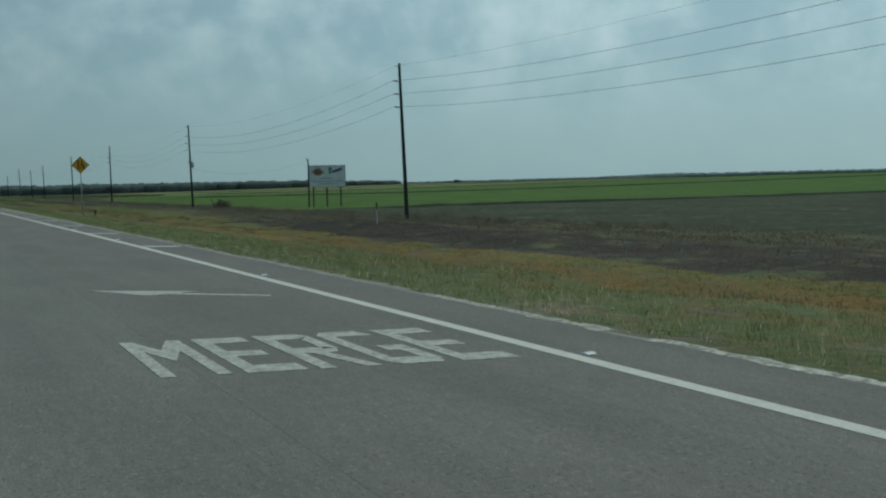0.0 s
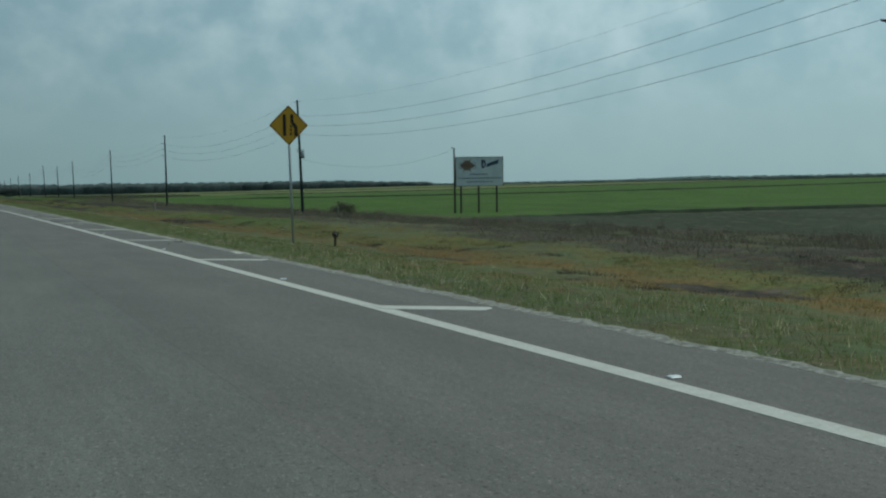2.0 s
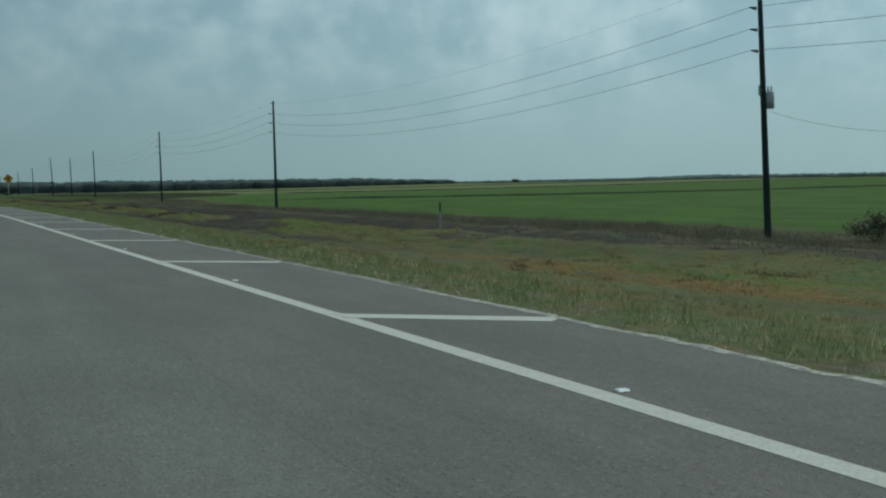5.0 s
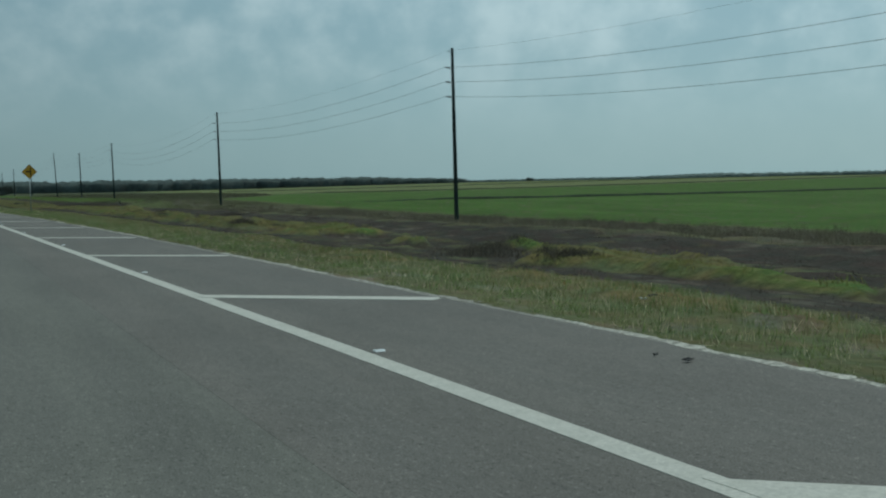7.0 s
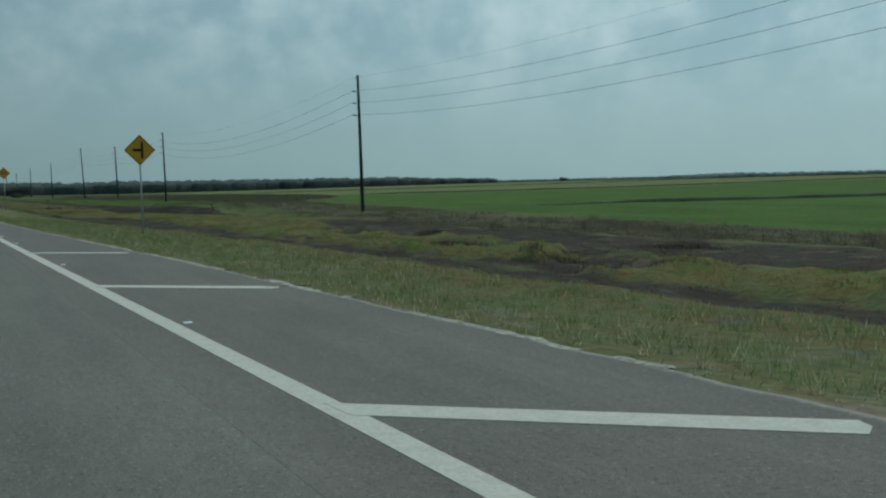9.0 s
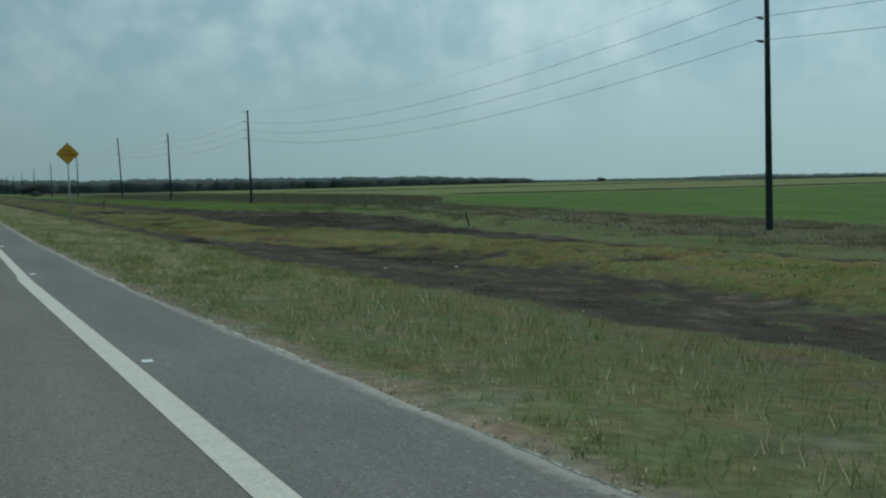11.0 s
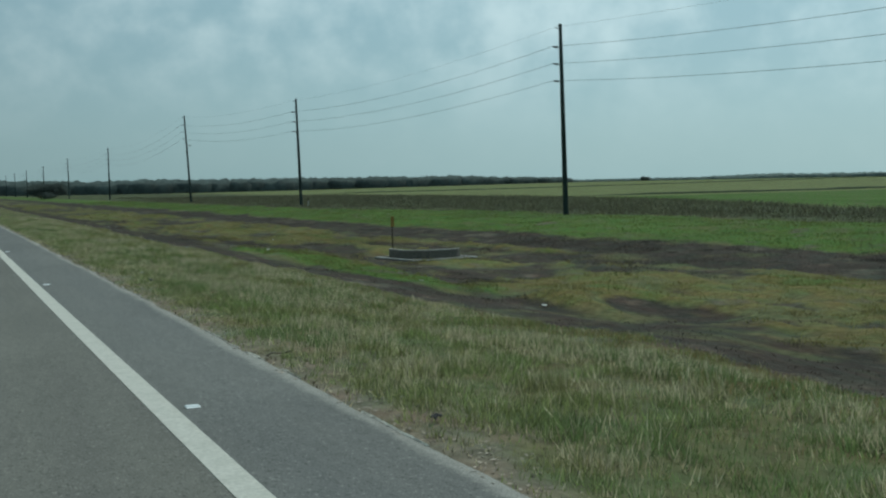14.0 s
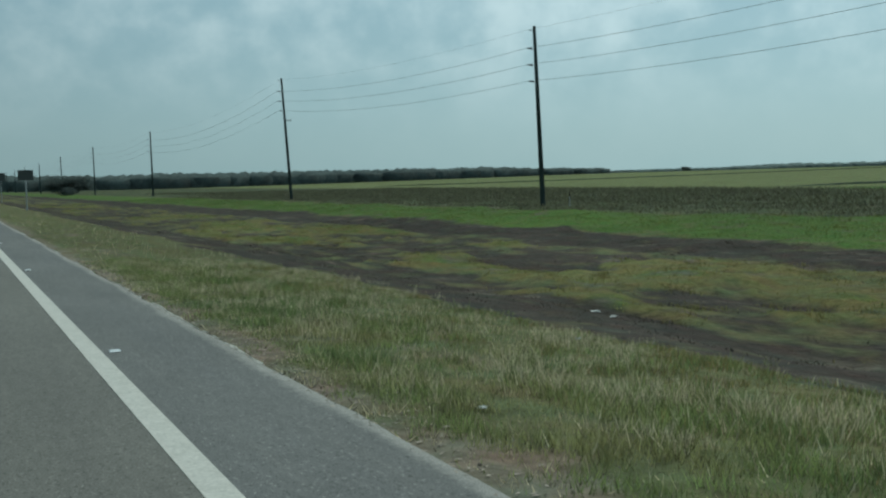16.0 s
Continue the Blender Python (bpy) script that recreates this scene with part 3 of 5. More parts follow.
# ---- ground, road and markings ----
def build_ground():
    xs = np.concatenate([[-4800, -1500, -400, -120, -40, -15, 0.5], np.arange(1.5, 9, 0.35), np.arange(9, 27, 0.32), np.arange(27, 46, 0.7), np.geomspace(46, 4800, 60)])
    ys = np.concatenate([[-4800, -1200, -300, -80, -30], np.arange(-10, 520, 0.5), np.arange(520, 640, 1.5), np.geomspace(641, 4800, 60)])
    gx, gy = np.meshgrid(xs, ys)
    gz = height(gx, gy)
    gz = np.where(gx < 0, -0.045 - 0.6 * step(-gx, 14, 30), gz)
    nx, ny = len(xs), len(ys)
    mesh = bpy.data.meshes.new("ground")
    mesh.vertices.add(nx * ny)
    mesh.vertices.foreach_set("co", np.stack([gx, gy, gz], -1).ravel())
    i = (np.arange(ny - 1)[:, None] * nx + np.arange(nx - 1)[None, :]).ravel()
    quads = np.stack([i, i + 1, i + nx + 1, i + nx], -1).astype(np.int32)
    mesh.loops.add(quads.size)
    mesh.loops.foreach_set("vertex_index", quads.ravel())
    mesh.polygons.add(len(quads))
    mesh.polygons.foreach_set("loop_start", np.arange(0, quads.size, 4, dtype=np.int32))
    mesh.update(calc_edges=True)
    mesh.polygons.foreach_set("use_smooth", np.ones(len(quads), dtype=bool))
    for name, values in covers(gx, gy).items():
        at = mesh.attributes.new(name, "FLOAT", "POINT")
        at.data.foreach_set("value", values.ravel().astype(np.float32))
    mesh.materials.append(SOIL)
    tagged(new("ground", mesh), "flat roadside ditches and wide green farm fields", "ground", kind="structure")


def strip(bm, ys, left, right, z, drop):
    """A sheet along the road between two edges, with a turned-down skirt on both sides."""
    rows = [[bm.verts.new((a, y, z - drop)), bm.verts.new((a, y, z)), bm.verts.new((b, y, z)), bm.verts.new((b, y, z - drop))] for y, a, b in zip(ys, left, right)]
    for p, q in zip(rows, rows[1:]):
        for k in range(3):
            bm.faces.new((p[k], p[k + 1], q[k + 1], q[k]))
    bmesh.ops.recalc_face_normals(bm, faces=bm.faces[:])
    return bm


def paved(name, ys, left, right, wide, mat):
    """A sheet of paving whose outer band, of the given width, carries dust."""
    bm = bmesh.new()
    layer = bm.verts.layers.float.new("dust")
    rows = []
    for y, a, b, w in zip(ys, left, right, wide):
        row = []
        for x, z, d in ((a, -0.06, 0), (a, 0, 0), (max(b - w, a + 0.01), 0, 0), (b, 0, 1), (b, -0.06, 1)):
            v = bm.verts.new((x, y, z))
            v[layer] = d
            row.append(v)
        rows.append(row)
    for p, q in zip(rows, rows[1:]):
        for k in range(4):
            bm.faces.new((p[k], p[k + 1], q[k + 1], q[k]))
    bmesh.ops.recalc_face_normals(bm, faces=bm.faces[:])
    return part(name, bm, mat)


def build_road():
    ys = np.concatenate([np.arange(-100, 0, 2.0), np.arange(0, 520, 0.16), np.arange(520, 1600, 8.0)])
    joint = np.interp(ys, JOINT_Y, JOINT_X)
    part("road", strip(bmesh.new(), ys, np.full_like(ys, -11.0), joint - 0.002, 0.0, 0.06), ASPHALT)
    near, far = ys < 313, ys >= 312.85
    paved("merge_lane", ys[near], joint[near], ragged_edge(ys[near]), np.full(near.sum(), 0.16), PAVING)
    paved("shoulder", ys[far], joint[far], ragged_edge(ys[far]), 0.12 + 0.22 * cloudy(ys[far], ys[far] * 0, 3.0, 1, 301, 3), SHOULDER)
    tagged(bpy.data.objects["road"], "grey worn asphalt highway lane", "road", kind="structure")
    tagged(bpy.data.objects["merge_lane"], "grey asphalt merging lane with a ragged edge", "road", kind="structure")
    tagged(bpy.data.objects["shoulder"], "darker blue-grey asphalt shoulder with a ragged edge", "shoulder", kind="structure")
    x = line_x(ys) - 0.005
    part("edge_line", strip(bmesh.new(), ys, x - np.interp(ys, [0, 24, 40, 330.0, 330.2], [0.170, 0.175, 0.225, 0.225, 0.185]), x, 0.004, 0.003), PAINT)
    tagged(bpy.data.objects["edge_line"], "solid white painted edge line on the asphalt", "road marking", kind="structure")


def build_gravel_edge():
    """Pale sand and crushed shell along the broken edge of the asphalt, in ragged runs."""
    ys = np.arange(-8, 520, 0.07)
    edge = ragged_edge(ys)
    fine = cloudy(ys, ys * 0, 0.30, 1, 141, 3)
    early = 1 - step(ys, 270, 305)
    wide = 0.015 + 0.085 * early * (1 + 1.3 * step(ys, 45, 70)) * (1 - 0.72 * step(ys, 108, 124)) + 0.085 * step(fine, 0.30, 0.8) * (0.3 + 1.0 * cloudy(ys, ys * 0, 6, 1, 151, 3))
    inner = edge - 0.015 - 0.045 * early * (1 - 0.5 * step(ys, 160, 200)) - 0.06 * step(cloudy(ys, ys * 0, 0.35, 1, 161, 3), 0.40, 0.75)
    wide = wide * (0.60 + early * (0.45 - 0.27 * band(ys, 100, 195, 15))) * (0.55 + 0.9 * cloudy(ys, ys * 0, 0.16, 1, 191, 3))
    inner = edge - (edge - inner) * (0.3 + 0.7 * early)
    present = (cloudy(ys, ys * 0, 1.6, 1, 171, 5) > 0.42 - 0.20 * early + 0.17 * step(ys, 150, 190) * early) & (fine > 0.25 - 0.2 * early)
    bm = bmesh.new()
    last = None
    for y, a, w, e, on in zip(ys, inner, wide, edge, present):
        if not on:
            last = None
            continue
        z = float(height(np.array([e + w]), np.array([y]))[0])
        row = [bm.verts.new(p) for p in ((a, y, 0.003), ((a + e + w) / 2, y, 0.012), (e + w, y, max(z, -0.02) + 0.012))]
        if last:
            for k in (0, 1):
                bm.faces.new((last[k], last[k + 1], row[k + 1], row[k]))
        last = row
    bmesh.ops.recalc_face_normals(bm, faces=bm.faces[:])
    tagged(part("gravel_edge", bm, SAND), "pale sand and crushed shell along the asphalt edge", "gravel", kind="stuff")
    rng = np.random.default_rng(3)
    n = 46000
    y = np.concatenate([rng.uniform(0, 318, 20000), rng.uniform(318, 480, n - 20000)])
    x = edge_x(y) + np.abs(rng.normal(0, 0.22, n)) * np.where(y > 310, 1.15, 0.55) - np.where(y > 310, 0.06, 0.06)
    r = 0.003 + 0.013 * rng.uniform(0, 1, n) ** 4
    z = np.where(x < ragged_edge(y), 0.0, np.maximum(height(x, y), -0.02))
    d = np.array([[1, 0, 0], [0, 1, 0], [-1, 0, 0], [0, -1, 0], [0, 0, 0.8]])
    co = np.stack([x, y, z], -1)[:, None, :] + d[None] * r[:, None, None] * rng.uniform(0.6, 1.4, (n, 5, 1)) * np.where(rng.uniform(0, 1, (n, 1, 1)) < 0.5, np.array([[[2.2, 0.8, 0.5]]]), np.array([[[0.9, 1.5, 0.6]]]))
    f = (np.arange(n) * 5)[:, None, None] + np.array([[0, 1, 4], [1, 2, 4], [2, 3, 4], [3, 0, 4]])[None]
    mesh = bpy.data.meshes.new("edge_stones")
    mesh.vertices.add(5 * n)
    mesh.vertices.foreach_set("co", co.ravel())
    mesh.loops.add(12 * n)
    mesh.loops.foreach_set("vertex_index", f.ravel().astype(np.int32))
    mesh.polygons.add(4 * n)
    mesh.polygons.foreach_set("loop_start", np.arange(0, 12 * n, 3, dtype=np.int32))
    mesh.update(calc_edges=True)
    mesh.materials.append(RUBBLE)
    tagged(new("edge_stones", mesh), "small stones, chips and plant litter along the asphalt edge", "gravel", kind="stuff")


def build_hatches():
    for k in range(0, 22):
        y = 32.75 + 11.86 * k
        x0 = float(line_x(y))
        x1 = float(edge_x(y)) - (0.16 if k < 4 else 0.06 if k < 17 else 0.15)
        if x1 - x0 < 0.5 or y > 300:
            continue
        run = 0.80 * (x1 - x0)
        pts = [(x0 - 0.13, y + 0.17), (x0 - 0.10, y - 0.34), (x1 - 0.24, y - run - 0.32 + 0.05), (x1 - 0.06, y - run - 0.12), (x1, y - run + 0.06)]
        tagged(part("hatch_stripe", slab(bmesh.new(), pts, 0.0, 0.0075), PAINT), "white diagonal painted stripe across the shoulder", "road marking", "shoulder stripes")


def build_markers():
    spots = [8.69, 19.85, 38.1, 50.1, 61.9, 73.5, 85.3, 97.85, 109.7, 121.3, 133.6] + [145.4 + 11.75 * k for k in range(5)]
    spots += [204.1, 215.85, 228.3, 240.3, 251.5, 263.8, 276, 288] + [342.8 + 12.09 * k for k in range(-4, 30)]
    for y in spots:
        x = float(line_x(y)) + 0.11
        bm = bmesh.new()
        box(bm, 0, 0, 0.010, 0.105, 0.095, 0.020, bevel=0.006)
        for v in bm.verts:
            if v.co.z > 0.012:
                v.co.y *= 0.55
        ob = part("pavement_marker", bm, REFLECTOR)
        ob.location = (x, y, 0.0)
        tagged(ob, "small white raised reflector beside the edge line", "road stud", "road studs")


def build_legend():
    """MERGE in tall block letters and a slanted lane arrow, painted on the lane."""
    word = thing("merge_legend", "worn white letters painted on the asphalt lane", "road marking")
    def letter(polys, x0, w):
        bm = bmesh.new()
        for poly in polys:
            pts = []
            for u, v in poly:
                x = x0 + u * w
                pts.append((x, 9.50 + 2.42 * v - 0.20 * (x - 1.7)))
            slab(bm, pts, 0.0, 0.006)
        part("letter", bm, WORN_PAINT, word)
    bar = 0.17
    e = [[(0, 0), (0.28, 0), (0.28, 1), (0, 1)], [(0.28, 0), (1, 0), (1, bar), (0.28, bar)], [(0.28, 0.42), (0.88, 0.42), (0.88, 0.57), (0.28, 0.57)], [(0.28, 1 - bar), (1, 1 - bar), (1, 1), (0.28, 1)]]
    m = [[(0, 0), (0.22, 0), (0.22, 1), (0, 1)], [(0.78, 0), (1, 0), (1, 1), (0.78, 1)], [(0.22, 1), (0.22, 0.68), (0.5, 0.38), (0.5, 0.70)], [(0.5, 0.70), (0.5, 0.38), (0.78, 0.68), (0.78, 1)]]
    r = [[(0, 0), (0.26, 0), (0.26, 1), (0, 1)], [(0.26, 1 - bar), (0.8, 1 - bar), (1, 0.93), (0.85, 1), (0.26, 1)], [(0.74, 0.5), (1, 0.52), (1, 0.93), (0.74, 0.84)], [(0.26, 0.40), (0.85, 0.40), (1, 0.52), (0.74, 0.55), (0.26, 0.55)],
         [(0.40, 0.40), (0.66, 0.40), (1, 0), (0.74, 0)]]
    g = [[(0, 0.1), (0.26, 0.16), (0.26, 0.84), (0, 0.9)], [(0, 0.9), (0.26, 0.84), (1, 0.84), (0.86, 1), (0.16, 1)], [(0, 0.1), (0.16, 0), (0.86, 0), (1, 0.1), (0.74, 0.16), (0.26, 0.16)], [(0.74, 0.16), (1, 0.1), (1, 0.5), (0.74, 0.5)],
         [(0.52, 0.36), (0.74, 0.36), (0.74, 0.5), (0.52, 0.5)]]
    for polys, x0, w in ((m, 1.68, 0.60), (e, 2.40, 0.52), (r, 3.03, 0.54), (g, 3.66, 0.54), (e, 4.30, 0.54)):
        letter(polys, x0, w)
    arrow = thing("lane_arrow", "worn white slanted arrow painted on the lane", "road marking")
    part("arrow_head", slab(bmesh.new(), [(2.20, 18.58), (2.88, 17.13), (3.70, 17.43)], 0.0, 0.006), WORN_PAINT, arrow)
    part("arrow_shaft", slab(bmesh.new(), [(2.95, 17.38), (4.47, 15.90), (4.50, 16.08), (3.25, 17.40)], 0.0, 0.0065), WORN_PAINT, arrow)


def field_bank(a, b):
    """A low dark weedy bank along a drain that crosses the fields."""
    rng = np.random.default_rng(int(a[1]))
    s = np.linspace(0, 1, 320) ** 1.6
    x, y = a[0] + (b[0] - a[0]) * s, a[1] + (b[1] - a[1]) * s
    tall = (0.26 + 0.26 * cloudy(x, y, 14, 14, 611, 3) + rng.uniform(-0.04, 0.04, len(s))) * step(s, -0.002, 0.02)
    bm = bmesh.new()
    last = None
    for px, py, h, w in zip(x, y, tall, 0.30 + 0.25 * cloudy(x, y, 9, 9, 621, 3)):
        z = float(height(np.array([px]), np.array([py]))[0])
        row = [bm.verts.new(p) for p in ((px, py - 1.4 * w, z - 0.1), (px, py - 0.5 * w, z + 0.8 * h), (px, py + 0.4 * w, z + h), (px, py + 1.5 * w, z - 0.1))]
        if last:
            for k in range(3):
                bm.faces.new((last[k], row[k], row[k + 1], last[k + 1]))
        last = row
    tagged(smooth(part("field_bank", bm, BANK)), "low dark weedy bank crossing the green fields", "bank", "field banks")


build_ground()
for start, end in FIELD_BANKS:
    field_bank(start, end)
build_road()
build_hatches()
build_gravel_edge()
build_markers()
build_legend()


# ---- power line ----
POLES = [(38.1, -2, -1.55, 12.8), (38.14, 90.7, -1.6, 12.45), (38.6, 183.0, -1.55, 12.32), (38.45, 274.3, -1.55, 12.5), (38.1, 352.3, -1.3, 12.48), (39.05, 460.55, -0.45, 12.5),
         (38.95, 521.15, -0.5, 12.22), (38.38, 581.3, -0.75, 14.1), (37.6, 672.9, -0.6, 12.2), (35.9, 749.0, -0.8, 11.95), (35.1, 826.5, -0.9, 11.5), (34.7, 907.6, -0.9, 11.4),
         (34.5, 986, -0.9, 11.4), (34.5, 1066, -0.9, 11.4), (34.5, 1146, -0.9, 11.4), (34.5, 1231, -0.9, 11.4), (34.5, 1321, -0.9, 11.4)]
LEANS = [(-0.25, 0.3), (-0.28, 0.40), (-0.28, 0.46), (-0.08, 0.23), (-0.22, 0.08), (-0.30, 0.03), (-0.30, 0.33), (-0.74, 0.33)]
ARMS = (1.63, 2.78, 3.94)


def pole_lean(i):
    return LEANS[i] if i < len(LEANS) else (-0.1, 0.2)


def build_pole(i, x, y, z, top):
    pole = thing("utility_pole", "tall dark wooden utility pole standing in roadside weeds", "utility pole", group="power line poles")
    lx, ly = pole_lean(i)
    foot, head = Vector((x, y, z - 0.3)), Vector((x + lx, y + ly, top))
    tall = top - z
    bm = bmesh.new()
    tube(bm, foot, foot.lerp(head, 0.5), 0.19, 0.155, 12, False)
    tube(bm, foot.lerp(head, 0.5), head, 0.155, 0.115, 12)
    bmesh.ops.remove_doubles(bm, verts=bm.verts, dist=0.002)
    smooth(part("shaft", bm, POLE_WOOD, pole))
    ends = []
    for down in ((1.98, 3.08, 4.15) if i == 2 else ARMS):
        at = foot.lerp(head, 1 - down / (tall + 0.3))
        bm = bmesh.new()
        tube(bm, at + Vector((-0.10, 0, 0)), at + Vector((-0.30, 0, 0.04)), 0.03, 0.025, 6)
        part("bracket", bm, STEEL, pole)
        bm = bmesh.new()
        for k in range(4):
            a = at + Vector((-0.30 - 0.09 * k, 0, 0.045 + 0.01 * k))
            tube(bm, a, a + Vector((-0.055, 0, 0.006)), 0.085 - 0.008 * k, 0.05, 8)
            tube(bm, a + Vector((-0.05, 0, 0.006)), a + Vector((-0.10, 0, 0.01)), 0.035, 0.035, 6)
        part("insulator", bm, PORCELAIN, pole)
        ends.append(at + Vector((-0.66, 0, 0.085)))
    bm = bmesh.new()
    tube(bm, head + Vector((-0.05, 0, -0.35)), head + Vector((-0.35, 0, -0.28)), 0.02, 0.02, 6)
    tube(bm, head + Vector((-0.33, 0, -0.30)), head + Vector((-0.37, 0, -0.22)), 0.05, 0.03, 6)
    part("top_bracket", bm, PORCELAIN, pole)
    ends.append(head + Vector((-0.35, 0, -0.22)))
    if i == 2:
        at = foot.lerp(head, 1 - 6.6 / (tall + 0.3)) + Vector((0.30, -0.12, 0))
        bm = bmesh.new()
        tube(bm, at - Vector((0, 0, 0.42)), at + Vector((0, 0, 0.38)), 0.23, 0.23, 14)
        tube(bm, at + Vector((0, 0, 0.38)), at + Vector((0, 0, 0.46)), 0.23, 0.12, 14)
        tank = smooth(part("transformer_tank", bm, TANK, pole, "pale grey transformer tank"))
        bm = bmesh.new()
        for dx in (-0.1, 0.1):
            tube(bm, at + Vector((dx, 0, 0.44)), at + Vector((dx, 0, 0.72)), 0.045, 0.03, 8)
        part("bushing", bm, PORCELAIN, tank)
        bm = bmesh.new()
        tube(bm, at + Vector((-0.62, 0.05, 0.25)), at + Vector((-0.62, 0.05, 0.75)), 0.05, 0.05, 8)
        tube(bm, at + Vector((-0.62, 0.05, 0.5)), at + Vector((-0.30, 0.05, 0.5)), 0.02, 0.02, 6)
        part("fuse_cutout", bm, TANK, pole)
    if i == 7:
        at = foot.lerp(head, 1 - 5.0 / (tall + 0.3))
        bm = bmesh.new()
        tube(bm, at, at + Vector((0.75, 0, 0.02)), 0.045, 0.04, 8)
        tube(bm, at + Vector((0.70, 0, 0.12)), at + Vector((0.70, 0, -0.12)), 0.07, 0.05, 8)
        part("side_arm", bm, STEEL, pole)
    return ends


def polytube(bm, pts, r, sides=5):
    """One unbroken round tube through the points."""
    rings = []
    for i, p in enumerate(pts):
        d = (pts[min(i + 1, len(pts) - 1)] - pts[max(i - 1, 0)]).normalized()
        side = d.cross(Vector((0, 0, 1))).normalized()
        up = side.cross(d)
        rings.append([bm.verts.new(p + r * (math.cos(2 * math.pi * k / sides) * side + math.sin(2 * math.pi * k / sides) * up)) for k in range(sides)])
    for a, b in zip(rings, rings[1:]):
        for k in range(sides):
            bm.faces.new((a[k], a[(k + 1) % sides], b[(k + 1) % sides], b[k]))
    return bm


def wire(name, a, b, sag, r, label):
    pts = [a.lerp(b, k / 28) - Vector((0, 0, 4 * sag * (k / 28) * (1 - k / 28))) for k in range(29)]
    tagged(part(name, polytube(bmesh.new(), pts, r), WIRE), label, "cable", "overhead wires")


ENDS = [build_pole(i, *p) for i, p in enumerate(POLES)]
SAGS = [0.190, 0.215, 0.240, 0.190, 0.200, 0.215]      # millimetres of sag for each square metre of span
for i, (a, b) in enumerate(zip(ENDS, ENDS[1:])):
    span = (b[0] - a[0]).length
    droop = SAGS[min(i, len(SAGS) - 1)] / 1000
    for k in range(4):
        sag = droop * (1.0 if k < 3 else 0.82) * span * span
        wire("overhead_wire", a[k], b[k], sag, 0.012 if k < 3 else 0.0055, "thin sagging wire strung between the poles" if k < 3 else "thinner top wire strung between the pole tops")


# ---- signs ----
def diamond(x, y, side, centre, ground, lean, legend, label, turn=0.0, symbol_mat=None):
    """A yellow diamond sign on a round steel post; legend adds the flat symbols in the sign's own plane."""
    sign = thing("warning_sign", label, "road sign", pose(x, y, 0, 0, 0, turn), "yellow warning signs")
    half = side / math.sqrt(2)
    bm = bmesh.new()
    foot = Vector((0, 0.06, ground - 0.3))
    head = Vector((lean[0], lean[1] + 0.06, centre + 0.2))
    tube(bm, foot, head, 0.042, 0.042, 10)
    smooth(part("post", bm, STEEL, sign, "galvanised steel post"))
    def plate(bm, pts, y0, y1):
        a = [bm.verts.new((px, y0, pz)) for px, pz in pts]
        b = [bm.verts.new((px, y1, pz)) for px, pz in pts]
        bm.faces.new(a)
        bm.faces.new(b[::-1])
        for i in range(len(pts)):
            j = (i + 1) % len(pts)
            bm.faces.new((a[i], b[i], b[j], a[j]))
        bmesh.ops.recalc_face_normals(bm, faces=bm.faces[:])
    def rounded(h, r=0.05):
        out = []
        for k in range(4):
            base = k * math.pi / 2
            cx, cz = (h - r * 1.414) * math.cos(base), (h - r * 1.414) * math.sin(base)
            for s in range(-2, 3):
                a = base + s * math.pi / 8
                out.append((cx + r * math.cos(a), cz + r * math.sin(a)))
        return out
    off = Matrix.Translation((lean[0], lean[1], centre))
    bm = bmesh.new()
    plate(bm, rounded(half), -0.004, 0.004)
    bmesh.ops.transform(bm, matrix=off, verts=bm.verts)
    face = part("sign_plate", bm, SIGN_YELLOW, sign, "faded yellow reflective face")
    bm = bmesh.new()
    outer, inner = rounded(half - 0.025, 0.045), rounded(half - 0.055, 0.04)
    for ring in range(len(outer)):
        j = (ring + 1) % len(outer)
        vs = [bm.verts.new((px, -0.0075, pz)) for px, pz in (outer[ring], outer[j], inner[j], inner[ring])]
        bm.faces.new(vs)
    bmesh.ops.transform(bm, matrix=off, verts=bm.verts)
    part("border", bm, SIGN_BLACK, face, "thin dark border")
    for poly in legend:
        bm = bmesh.new()
        plate(bm, [(px * half, pz * half) for px, pz in poly], -0.010, -0.005)
        bmesh.ops.transform(bm, matrix=off, verts=bm.verts)
        part("symbol", bm, symbol_mat or SIGN_BLACK, face, "dark symbol")
    for dz in (-0.25, 0.25):
        bm = bmesh.new()
        tube(bm, off @ Vector((0, -0.014, dz * half * 2)), off @ Vector((0, 0.03, dz * half * 2)), 0.012, 0.012, 6)
        part("bolt", bm, STEEL, sign)
    return sign, face, off


MERGE_SYMBOL = [[(-0.30, -0.52), (-0.14, -0.52), (-0.14, 0.54), (-0.30, 0.54)],
                [(0.28, -0.52), (0.45, -0.52), (0.45, -0.06), (0.24, 0.20), (0.24, 0.54), (0.09, 0.54), (0.09, 0.12), (0.28, -0.14)],
                [(0.06, -0.50), (0.15, -0.50), (0.15, -0.36), (0.06, -0.36)], [(0.06, -0.30), (0.15, -0.30), (0.15, -0.16), (0.06, -0.16)], [(0.06, -0.10), (0.15, -0.10), (0.15, 0.02), (0.06, 0.02)]]
TEE_SYMBOL = [[(0.06, -0.55), (0.22, -0.55), (0.22, 0.55), (0.06, 0.55)], [(-0.46, -0.09), (0.06, -0.09), (0.06, 0.09), (-0.46, 0.09)]]
diamond(10.46, 90.45, 0.96, 3.75, -0.25, (-0.06, 0.12), MERGE_SYMBOL, "yellow diamond lane-ends sign on a steel post in the grass")
diamond(8.13, 298.4, 0.93, 3.33, -0.2, (-0.03, 0.08), TEE_SYMBOL, "yellow diamond side-road sign on a steel post in the grass")
